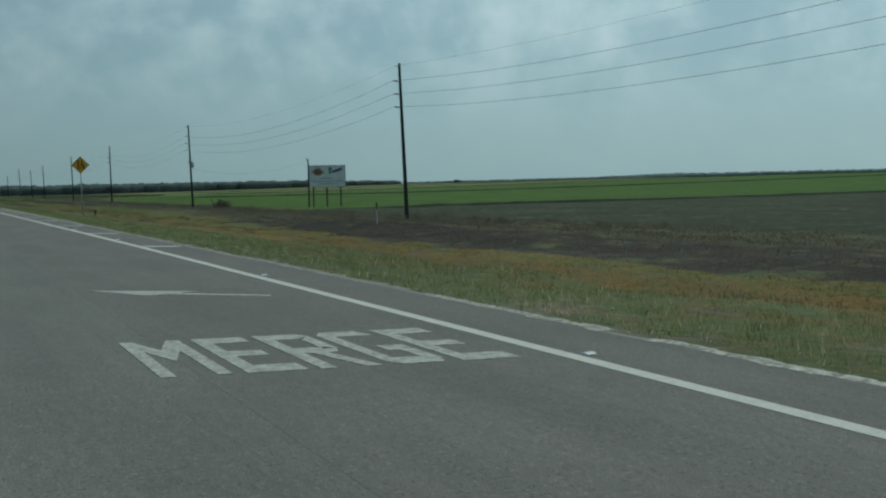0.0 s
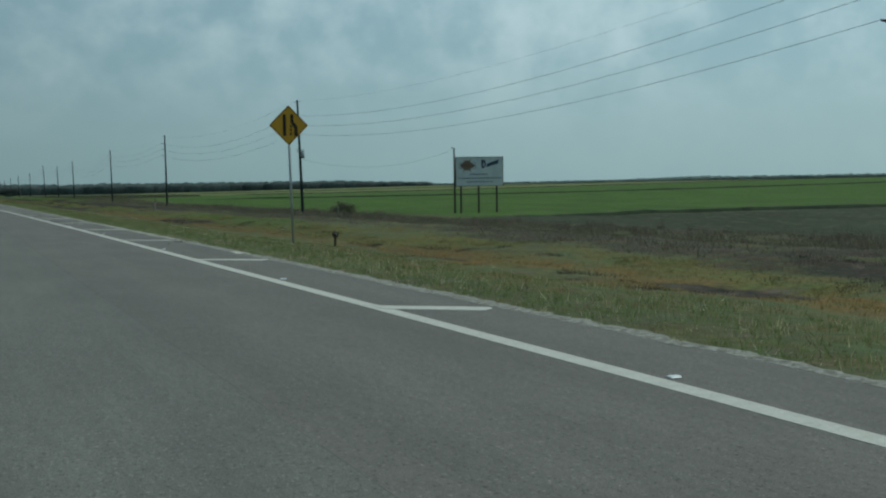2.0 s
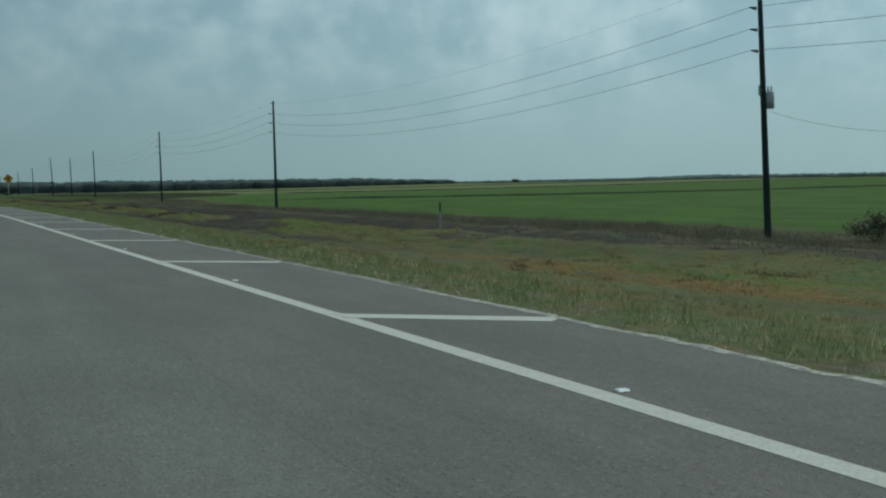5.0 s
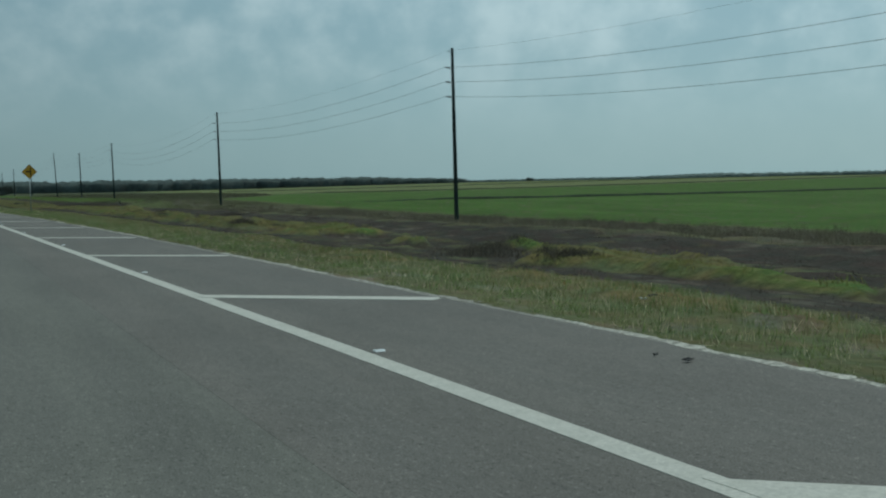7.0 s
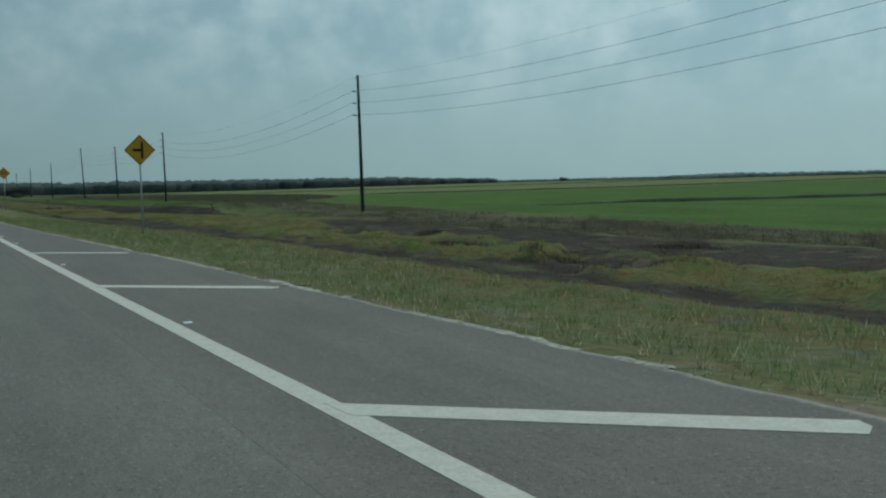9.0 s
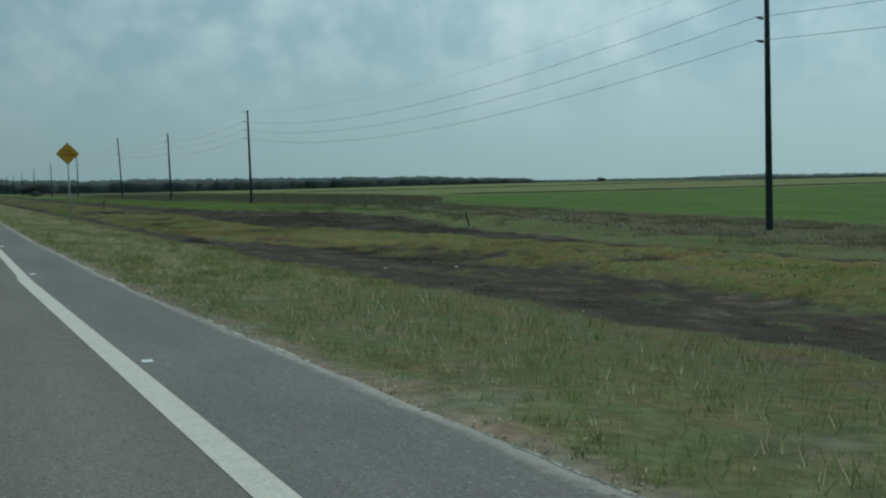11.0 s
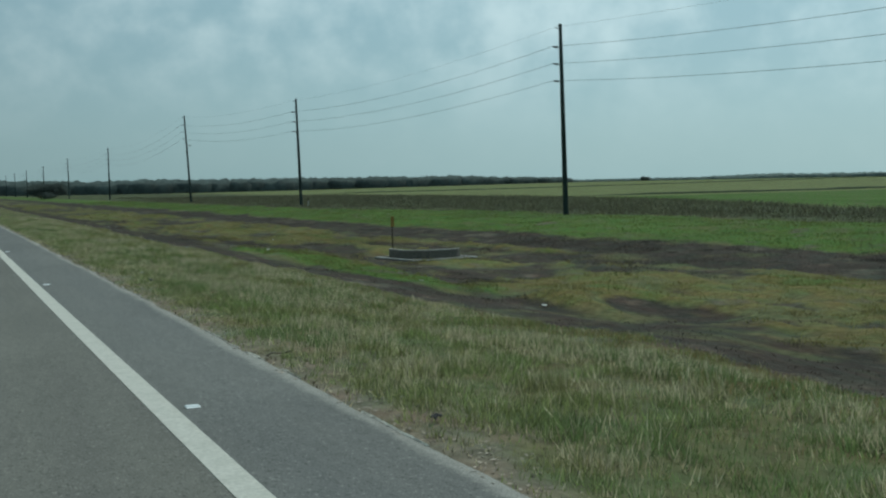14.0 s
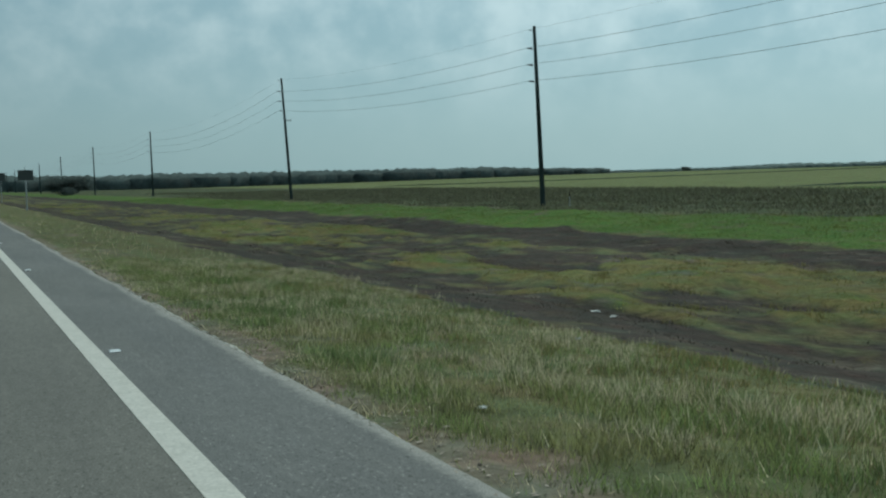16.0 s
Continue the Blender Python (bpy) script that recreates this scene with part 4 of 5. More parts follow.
_, truck_face, truck_at = diamond(6.56, 374.15, 0.90, 3.70, -0.25, (-0.06, 0.16), [], "faded yellow diamond truck crossing sign on a steel post")


def lettering(text, width, tall, x, z, parent, at, mat):
    """A word in the built-in font, made into a mesh and set flat on the sign's face."""
    curve = bpy.data.curves.new("word", "FONT")
    curve.body, curve.align_x, curve.align_y, curve.size, curve.extrude, curve.offset = text, "CENTER", "CENTER", 1.0, 0.0, 0.02
    tmp = bpy.data.objects.new("word", curve)
    mesh = bpy.data.meshes.new_from_object(tmp)
    bpy.data.objects.remove(tmp)
    co = np.empty(len(mesh.vertices) * 3)
    mesh.vertices.foreach_get("co", co)
    co = co.reshape(-1, 3)
    size = co.max(0) - co.min(0)
    mid = (co.max(0) + co.min(0)) / 2
    out = np.stack([(co[:, 0] - mid[0]) / size[0] * width + x, np.full(len(co), -0.008), (co[:, 1] - mid[1]) / size[1] * tall + z], -1)
    mesh.vertices.foreach_set("co", out.ravel())
    mesh.transform(at)
    mesh.materials.clear()
    mesh.materials.append(mat)
    ob = new("word", mesh)
    ob.parent = parent
    tagged(ob, "faded dark lettering")


lettering("TRUCK", 0.50, 0.135, -0.02, 0.14, truck_face, truck_at, LEGEND_FADED)
lettering("CROSSING", 0.80, 0.135, 0.02, -0.07, truck_face, truck_at, LEGEND_FADED)


def route_sign(x, y, ground, low, wide, tall):
    sign = thing("route_sign", "dark rectangular road sign on a pale post far ahead", "road sign", pose(x, y, 0), "far dark signs")
    bm = bmesh.new()
    tube(bm, (0, 0.06, ground - 0.3), (0, 0.06, low + tall), 0.06, 0.06, 8)
    part("post", bm, STEEL, sign, "pale steel post")
    bm = bmesh.new()
    box(bm, 0, 0, low + tall / 2, wide, 0.02, tall, bevel=0.008)
    part("sign_plate", bm, SIGN_DARK, sign)


route_sign(6.6, 553.0, -0.4, 2.35, 1.25, 0.85)
route_sign(7.7, 622.3, -0.4, 2.75, 1.25, 1.20)


# ---- billboard ----
def build_billboard():
    board = thing("billboard", "faded white farm billboard on wooden posts beside the field", "billboard", pose(58.27, 181.48, 0, 0, 0, -10.0))
    w, low, high, g = 6.25, 1.68, 5.35, -2.0
    bm = bmesh.new()
    box(bm, w / 2, 0, (low + high) / 2, w, 0.10, high - low, bevel=0.02)
    panel = part("panel", bm, PANEL, board, "pale weathered panel")
    bm = bmesh.new()
    for x, z, sx, sz in ((w / 2, high, w + 0.05, 0.05), (w / 2, low, w + 0.05, 0.05), (0, (low + high) / 2, 0.05, high - low), (w, (low + high) / 2, 0.05, high - low)):
        box(bm, x, -0.03, z, sx, 0.14, sz)
    part("frame", bm, POST_WOOD, board, "grey timber frame")
    for x, r in ((0.72, 0.13), (3.05, 0.13), (5.45, 0.13)):
        bm = bmesh.new()
        tube(bm, (x, 0.22, g), (x, 0.22, high - 0.2), r, r * 0.9, 10)
        part("post", bm, POST_WOOD, board)
    bm = bmesh.new()
    tube(bm, (-0.08, 0.2, g), (-0.12, 0.2, high + 1.15), 0.16, 0.09, 10)
    mast = part("service_mast", bm, POST_WOOD, board, "thicker service post")
    bm = bmesh.new()
    tube(bm, (-0.12, 0.2, high + 0.9), (-0.42, 0.1, high + 1.25), 0.03, 0.03, 6)
    tube(bm, (-0.42, 0.1, high + 1.25), (-0.50, 0.05, high + 1.05), 0.09, 0.05, 8)
    part("lamp", bm, STEEL, mast, "small hooked lamp")
    def flat(name, pts, mat, y=-0.056):
        bm = bmesh.new()
        vs = [bm.verts.new((px, y, pz)) for px, pz in pts]
        bm.faces.new(vs)
        bmesh.ops.solidify(bm, geom=bm.faces[:], thickness=0.004)
        part(name, bm, mat, panel)
    cx, cz = 1.5, 4.28
    star = []
    for k in range(24):
        r = (1.06 if k % 4 == 0 else 0.88) if k % 2 == 0 else 0.52
        star.append((cx + r * math.cos(k * math.pi / 12), cz + 0.95 * r * math.sin(k * math.pi / 12)))
    flat("starburst", star, ORANGE)
    for px in (0.62, 1.10, 1.58, 2.06):
        flat("print_bar", [(px, 4.05), (px + 0.36, 4.05), (px + 0.36, 4.45), (px, 4.45)], RED_PRINT, -0.064)
    for x0, z0, x1, z1 in ((0.42, 3.86, 2.62, 3.92), (0.42, 4.60, 2.62, 4.66), (0.42, 3.92, 0.48, 4.60), (2.56, 3.92, 2.62, 4.60)):
        flat("print_border", [(x0, z0), (x1, z0), (x1, z1), (x0, z1)], GREY_PRINT, -0.064)
    flat("emblem", [(3.42, 3.92), (3.75, 3.92), (3.98, 4.3), (3.92, 4.85), (3.62, 5.02), (3.35, 5.0)], BLUE)
    flat("emblem_gap", [(3.58, 4.12), (3.72, 4.12), (3.80, 4.4), (3.76, 4.72), (3.62, 4.78)], PANEL, -0.064)
    flat("script", [(4.0, 4.02), (5.6, 4.50), (5.72, 5.02), (4.12, 4.48)], BLUE)
    for x0, x1, z in ((1.85, 4.15, 3.16), (0.35, 6.0, 2.66), (1.4, 4.85, 2.20)):
        x = x0
        k = 0
        while x < x1 - 0.15:
            step_w = 0.34 + 0.22 * ((k * 7) % 5) / 4
            flat("print_bar", [(x, z - 0.075), (min(x + step_w, x1), z - 0.075), (min(x + step_w, x1), z + 0.075), (x, z + 0.075)], GREY_PRINT)
            x += step_w + 0.08
            k += 1


build_billboard()
wire("service_wire", Vector((38.85, 183.2, 5.15)), Vector((58.2, 181.7, 6.3)), 1.48, 0.009, "thin service wire from the pole to the billboard")


# ---- small roadside fixtures ----
def marker_post(x, y, ground, tall):
    post = thing("marker_post", "slim white marker post with a dark cap in the weeds", "marker post", pose(x, y, ground), "marker posts")
    bm = bmesh.new()
    tube(bm, (0, 0, -0.2), (0, 0, tall * 0.68), 0.042, 0.042, 10)
    part("lower_sleeve", bm, WHITE_POST, post, "white sleeve")
    bm = bmesh.new()
    tube(bm, (0, 0, tall * 0.68), (0, 0, tall - 0.05), 0.040, 0.040, 10)
    tube(bm, (0, 0, tall - 0.05), (0, 0, tall), 0.040, 0.02, 10)
    part("upper_cap", bm, SIGN_BLACK, post, "dark cap")


for x, y, g, tall in ((23.0, 59.2, -0.55, 1.25), (38.8, 170.2, -1.55, 1.8), (21.7, 186.6, -0.65, 1.45), (38.3, 516.4, -0.43, 1.0)):
    marker_post(x, y, g, tall)


def leaning_post(x, y, ground):
    post = thing("leaning_post", "dark weathered post with a white foot leaning in the grass", "post", pose(x, y, ground, 0, -17, 0))
    for name, z0, z1, r, mat, label in (("foot", -0.2, 0.24, 0.05, WHITE_POST, "white painted foot"), ("shaft", 0.24, 1.0, 0.042, POST_WOOD, "dark weathered shaft"), ("cap", 1.0, 1.07, 0.055, WHITE_POST, "pale cap")):
        bm = bmesh.new()
        tube(bm, (0, 0, z0), (0, 0, z1), r, r * 0.95, 8)
        part(name, bm, mat, post, label)


leaning_post(25.3, 360.6, -0.75)


def delineator(x, y, ground):
    post = thing("delineator", "short dark post with a round disc and white arrow", "delineator", pose(x, y, ground))
    bm = bmesh.new()
    box(bm, 0, 0, 0.2, 0.07, 0.03, 0.8, bevel=0.005)
    part("stem", bm, SIGN_BLACK, post)
    bm = bmesh.new()
    tube(bm, (0, -0.03, 0.55), (0, -0.01, 0.55), 0.105, 0.105, 16)
    disc = part("disc", bm, SIGN_BLACK, post, "dark round disc")
    bm = bmesh.new()
    box(bm, 0.0, -0.036, 0.60, 0.12, 0.006, 0.035)
    box(bm, 0.045, -0.036, 0.56, 0.035, 0.006, 0.07)
    part("arrow", bm, WHITE_POST, disc, "small white arrow")


delineator(11.04, 87.8, -0.41)


def drain_inlet():
    """A low eight-sided concrete basin on a square apron, with a painted stake behind."""
    inlet = thing("drain_inlet", "dark concrete drain headwall on a pale square apron in the ditch", "drain", pose(16.5, 433.3, -1.09, 0, 0, -34.5))
    bm = bmesh.new()
    box(bm, 0, -0.15, 0.02, 2.75, 2.75, 0.05, Matrix.Rotation(radians(45), 4, "Z"), bevel=0.02)
    part("apron", bm, DARK_CONCRETE, inlet, "dark dirty concrete apron")
    for k in range(4):
        bm = bmesh.new()
        box(bm, 0, -1.38, 0.035, 2.70 - 0.02 * (k % 2), 0.11, 0.06, Matrix.Translation((0.106, -0.106, 0)) @ Matrix.Rotation(radians(45 + 90 * k), 4, "Z"), bevel=0.012)
        part("apron_rim", bm, CONCRETE, inlet, "pale worn rim")
    front = [(-1.36, 0.25), (-1.30, -0.10), (-0.52, -1.02), (0.42, -1.02), (1.30, -0.10), (1.36, 0.25)]
    for p, q in zip(front, front[1:]):
        p, q = Vector(p), Vector(q)
        inward = Vector((-(q - p).y, (q - p).x)).normalized() * 0.14
        run = (q - p).normalized() * 0.006
        pts = [tuple(v) for v in (p + run, q - run, q - run + inward, p + run + inward)]
        part("wall_panel", slab(bmesh.new(), pts, 0.04, 0.33), DARK_CONCRETE, inlet, "dark stained panel")
        part("coping", slab(bmesh.new(), pts, 0.332, 0.362), CONCRETE, inlet, "pale worn coping")
    stake = thing("stake", "thin dark stake with a rusty orange plate", "stake", pose(15.88, 434.86, -1.05))
    bm = bmesh.new()
    tube(bm, (0, 0, -0.2), (0, 0, 1.5), 0.022, 0.022, 6)
    part("rod", bm, SIGN_BLACK, stake)
    bm = bmesh.new()
    box(bm, 0, -0.03, 1.32, 0.13, 0.015, 0.40, bevel=0.004)
    part("plate", bm, RUST, stake, "rusty orange plate")


drain_inlet()


# ---- litter and debris ----
def ground_at(x, y):
    return float(height(np.array([float(x)]), np.array([float(y)]))[0])


def scrap(name, label, x, y, sx, sy, sz, mat, turn, z=None, rows=3):
    """A crumpled, thin piece lying on the ground."""
    rng = random.Random(int(x * 100 + y * 10))
    bm = bmesh.new()
    bmesh.ops.create_grid(bm, x_segments=rows + 1, y_segments=rows, size=0.5)
    for v in bm.verts:
        v.co = Vector((v.co.x * sx + rng.uniform(-0.12, 0.12) * sx, v.co.y * sy + rng.uniform(-0.12, 0.12) * sy, rng.uniform(0.2, 1.0) * sz))
    bmesh.ops.solidify(bm, geom=bm.faces[:], thickness=0.006)
    ob = part(name, bm, mat)
    ob.matrix_world = pose(x, y, (ground_at(x, y) if z is None else z) + 0.01, 0, 0, turn)
    tagged(ob, label, "litter", "roadside litter")


scrap("rubber_strip", "black strip of tyre rubber lying across the shoulder", 5.25, 116.7, 0.78, 0.055, 0.02, RUBBER, -36, 0.0, 2)
for x, y, sx, sy, turn in ((2.85, 391.4, 0.42, 0.10, -15), (6.1, 202.1, 0.10, 0.06, 20), (6.34, 89.0, 0.18, 0.05, -20), (5.86, 88.0, 0.05, 0.05, 0), (5.31, 45.94, 0.16, 0.06, -20), (3.0, 402.0, 0.14, 0.05, 50), (4.75, 52.3, 0.06, 0.05, 10), (5.52, 52.46, 0.10, 0.05, -15), (5.59, 137.1, 0.24, 0.05, -12), (6.03, 202.49, 0.04, 0.04, 0), (9.12, 206.84, 0.12, 0.08, 20)):
    scrap("rubber_scrap", "small black scrap of tyre rubber on the asphalt edge", x, y, sx, sy, 0.03, RUBBER, turn, 0.0)
for x, y, s in ((9.8, 349.5, 0.13), (8.4, 346.1, 0.14), (12.7, 335.2, 0.13), (10.8, 335.5, 0.10), (10.9, 434.8, 0.15), (11.2, 434.6, 0.11), (7.5, 432.6, 0.09), (14.9, 448.3, 0.12), (11.6, 443.2, 0.12), (9.2, 412.5, 0.16), (9.55, 413.0, 0.12), (10.2, 468.7, 0.24), (9.6, 467.2, 0.13), (6.4, 463.0, 0.07), (11.1, 421.0, 0.12), (11.4, 415.2, 0.11), (25.8, 413.8, 0.16), (2.29, 463.6, 0.09), 
                (11.5, 372.0, 0.16), (3.6, 417.6, 0.09), (16.0, 389.5, 0.16), (24.5, 400.0, 0.2), (9.01, 206.9, 0.1), (10.17, 107.7, 0.13), (8.96, 105.06, 0.14), (10.88, 118.4, 0.12), (11.54, 58.7, 0.09), (4.33, 249.5, 0.15), (3.59, 459.7, 0.08)):
    scrap("paper_scrap", "crumpled white scrap of litter in the grass", x, y, s * 0.95, s * 0.7, 0.04, LITTER, (x * 77) % 180)


def stick(x, y, length, turn, r=0.010):
    rng = random.Random(int(x * 31 + y))
    pts = [Vector((length * (k / 5 - 0.5), rng.uniform(-0.03, 0.03), rng.uniform(-0.01, 0.02))) for k in range(6)]
    bm = polytube(bmesh.new(), pts, r, 6)
    ob = part("dead_branch", bm, BARK_BROWN)
    ob.matrix_world = pose(x, y, ground_at(x, y) + 0.03, 0, 0, turn)
    tagged(ob, "broken dry branch lying on the road edge", "branch", "dead branches")


for x, y, length, turn in ((3.25, 342.8, 0.42, -30), (5.66, 245.36, 0.30, -8), (5.92, 245.26, 0.26, -16), (7.12, 247.24, 0.36, -4), (5.45, 268.0, 0.8, 5), (3.3, 392.6, 0.6, -25), (3.1, 388.0, 0.5, -18), (3.4, 389.5, 0.5, 40), (2.9, 405.5, 0.3, 25), (3.7, 356.4, 0.35, -45), (3.3, 357.6, 0.3, 10)):
    stick(x, y, length, turn, 0.016 if y < 300 else 0.010)

bm = bmesh.new()
box(bm, 0, 0, 0.025, 0.17, 0.085, 0.04, bevel=0.010)
chunk = part("broken_block", bm, BLOCK)
chunk.matrix_world = pose(3.45, 415.7, ground_at(3.45, 415.7), 8, 12, 30)
tagged(chunk, "broken grey block lying in the verge grass", "rubble")


def earth_clods():
    """A low broken ridge of dug earth and rubble along the field edge."""
    rng = np.random.default_rng(77)
    ball = bmesh.new()
    bmesh.ops.create_icosphere(ball, subdivisions=1, radius=1.0)
    unit = np.array([v.co[:] for v in ball.verts])
    faces = np.array([[v.index for v in f.verts] for f in ball.faces])
    ball.free()
    for name, label, mat, count, low, high in (("earth_clods", "row of brown earth clods along the field edge", DRY_WEED, 420, 0.04, 0.11), ("pale_rubble", "scattered pale lumps of rubble on the earth ridge", SAND, 30, 0.04, 0.09)):
        s = rng.uniform(0, 1, count)
        x = np.interp(s, [0, 0.25, 0.5, 0.75, 1.0], [31.6, 34.4, 36.8, 39.0, 43.0]) + rng.normal(0, 0.35, count)
        y = np.interp(s, [0, 0.25, 0.5, 0.75, 1.0], [350, 364.6, 377, 388, 408]) + rng.normal(0, 0.4, count)
        r = rng.uniform(low, high, (count, 1, 1))
        co = unit[None] * r * rng.uniform(0.7, 1.3, (count, len(unit), 1)) * np.array([1, 1, 0.7]) + np.stack([x, y, height(x, y) + r[:, 0, 0] * 0.3], -1)[:, None, :]
        mesh = bpy.data.meshes.new(name)
        mesh.from_pydata(co.reshape(-1, 3).tolist(), [], (faces[None] + (np.arange(count) * len(unit))[:, None, None]).reshape(-1, 3).tolist())
        mesh.materials.append(mat)
        tagged(new(name, mesh), label, "rubble", kind="stuff")


earth_clods()


# ---- growth ----
def spikes(name, label, category, mat, x, y, tall, wide, lean, rng):
    """Countless slim pointed leaves as one mesh, one triangle each, for growth that stays some way off."""
    n = len(x)
    z = height(x, y)
    turn, bend = rng.uniform(0, 2 * np.pi, n), rng.uniform(0, 2 * np.pi, n)
    cx, cy = np.cos(turn) * wide / 2, np.sin(turn) * wide / 2
    co = np.empty((n, 3, 3))
    for k, (side, rise) in enumerate(((-1, 0), (1, 0), (0, 1))):
        co[:, k, 0] = x + side * cx + rise * np.cos(bend) * lean * tall
        co[:, k, 1] = y + side * cy + rise * np.sin(bend) * lean * tall
        co[:, k, 2] = z - 0.02 + rise * (tall + 0.02)
    mesh = bpy.data.meshes.new(name)
    mesh.vertices.add(3 * n)
    mesh.vertices.foreach_set("co", co.ravel())
    mesh.loops.add(3 * n)
    mesh.loops.foreach_set("vertex_index", np.arange(3 * n, dtype=np.int32))
    mesh.polygons.add(n)
    mesh.polygons.foreach_set("loop_start", np.arange(0, 3 * n, 3, dtype=np.int32))
    mesh.update(calc_edges=True)
    mesh.materials.append(mat)
    tagged(new(name, mesh), label, category, kind="stuff")


def grow_verge():
    rng = np.random.default_rng(11)
    for y0, y1, n, spread in ((0, 328, 420000, 6.8), (328, 478, 1450000, 6.2), (478, 640, 50000, 5.5)):
        y = rng.uniform(y0, y1, n)
        off = rng.uniform(0.0, 1, n) * spread
        x = edge_x(y) + off
        end = np.interp(y, VERGE_Y, VERGE_X) + 1.3 * (cloudy(x * 0, y, 1, 9, 31) - 0.5)
        clump, tuft = cloudy(x, y, 0.45, 0.45, 81, 3), cloudy(x, y, 1.3, 1.9, 83, 3)
        late = y0 >= 300
        keep = rng.uniform(0, 1, n) < ((0.34 if late else 0.26) + 0.70 * step(clump, 0.40, 0.62)) * (0.06 + 0.94 * step(off, 0.05, 0.6 if late else 0.5))
        keep &= x < end + 0.25
        x, y, off, clump, tuft, end = (v[keep] for v in (x, y, off, clump, tuft, end))
        m = len(x)
        roll = rng.uniform(0, 1, m)
        pale = step(cloudy(x, y, 0.7, 1.1, 95, 4), 0.42, 0.62) * (band(off, 0.7, 4.6, 0.8) if late else 1 - 0.6 * step(off, 3.5, 6.5))
        dry = roll < 0.04 + (0.36 if late else 0.16) * pale
        rim = ~dry & (roll < (0.08 if late else 0.18) + (0.34 if late else 0.16) * step(x - end, -2.6, -0.2)) & (x - end > -2.6)
        deep = ~dry & ~rim & (rng.uniform(0, 1, m) < step(tuft, 0.46, 0.72))
        tall = (0.020 + 0.070 * step(clump, 0.38, 0.70) + 0.030 * tuft + 0.05 * rng.uniform(0, 1, m) ** 4) * (0.45 + 0.55 * step(off, 0.1, 1.0)) * (1 if late else 1.25) * (1 - 0.40 * step(x - end, -2.0, -0.3))
        for name, label, mat, sel, grow in (("verge_grass", "short uneven green grass on the road verge", GRASS if late else EARLY_GRASS, ~dry & ~rim & ~deep, 1.0),
                                            ("deep_grass", "deeper green tufts of grass on the road verge", DEEP_GRASS, deep, 1.05),
                                            ("dry_grass", "dry straw-coloured grass stalks on the verge", STRAW, dry, 1.35 if late else 1.15),
                                            ("ochre_grass", "yellow to orange seeding grass at the foot of the verge", OCHRE, rim, 1.0)):
            k = int(sel.sum())
            spikes(name, label, "grass", mat, x[sel], y[sel], tall[sel] * grow, rng.uniform(0.005, 0.013, k) if mat is not STRAW else rng.uniform(0.006, 0.015, k), rng.uniform(0.1, 1.0, k), rng)
    # single tufts that stand out of the sward
    for y0, y1, n, reach, mats in ((0, 328, 2600, 4.6, (EARLY_GRASS, STRAW)), (328, 478, 2600, 4.6, (GRASS, STRAW))):
        y = rng.uniform(y0, y1, n)
        x = edge_x(y) + 0.15 + rng.uniform(0, 1, n) ** 1.3 * reach
        dead = rng.uniform(0, 1, n) < (0.15 if y0 == 0 else 0.25 + 0.5 * step(cloudy(x, y, 1.2, 2.4, 95, 4), 0.42, 0.6))
        for mat, sel, label in ((mats[0], ~dead, "single green tufts of grass on the verge"), (mats[1], dead, "single straw-coloured tufts of grass on the verge")):
            k = int(sel.sum())
            grow_clumps("grass_tufts", label, mat, x[sel], y[sel], rng.uniform(0.03, 0.09, k), rng.uniform(0.07, 0.17, k), 26, rng)
    # dead leaves and cut stalks lying flat between the tufts
    n = 70000
    y = np.concatenate([rng.uniform(0, 325, 22000), rng.uniform(325, 478, n - 22000)])
    off = np.abs(rng.normal(0, 1, n)) * np.where(y < 325, 0.8, 1.7) + 0.03
    keep = rng.uniform(0, 1, n) < 0.25 + 0.75 * step(cloudy(edge_x(y) + off, y, 0.8, 1.3, 97, 3), 0.42, 0.6)
    y, off = y[keep], off[keep]
    brown = rng.uniform(0, 1, len(y)) < 0.6
    for mat, sel, label in ((STRAW, ~brown, "pale cut stalks lying flat on the verge"), (BROWN_WEED, brown, "brown dead leaves lying flat on the verge")):
        k = int(sel.sum())
        spikes("dead_leaves", label, "plant litter", mat, edge_x(y[sel]) + off[sel], y[sel], rng.uniform(0.012, 0.03, k), rng.uniform(0.008, 0.022, k), rng.uniform(1.0, 4.0, k), rng)


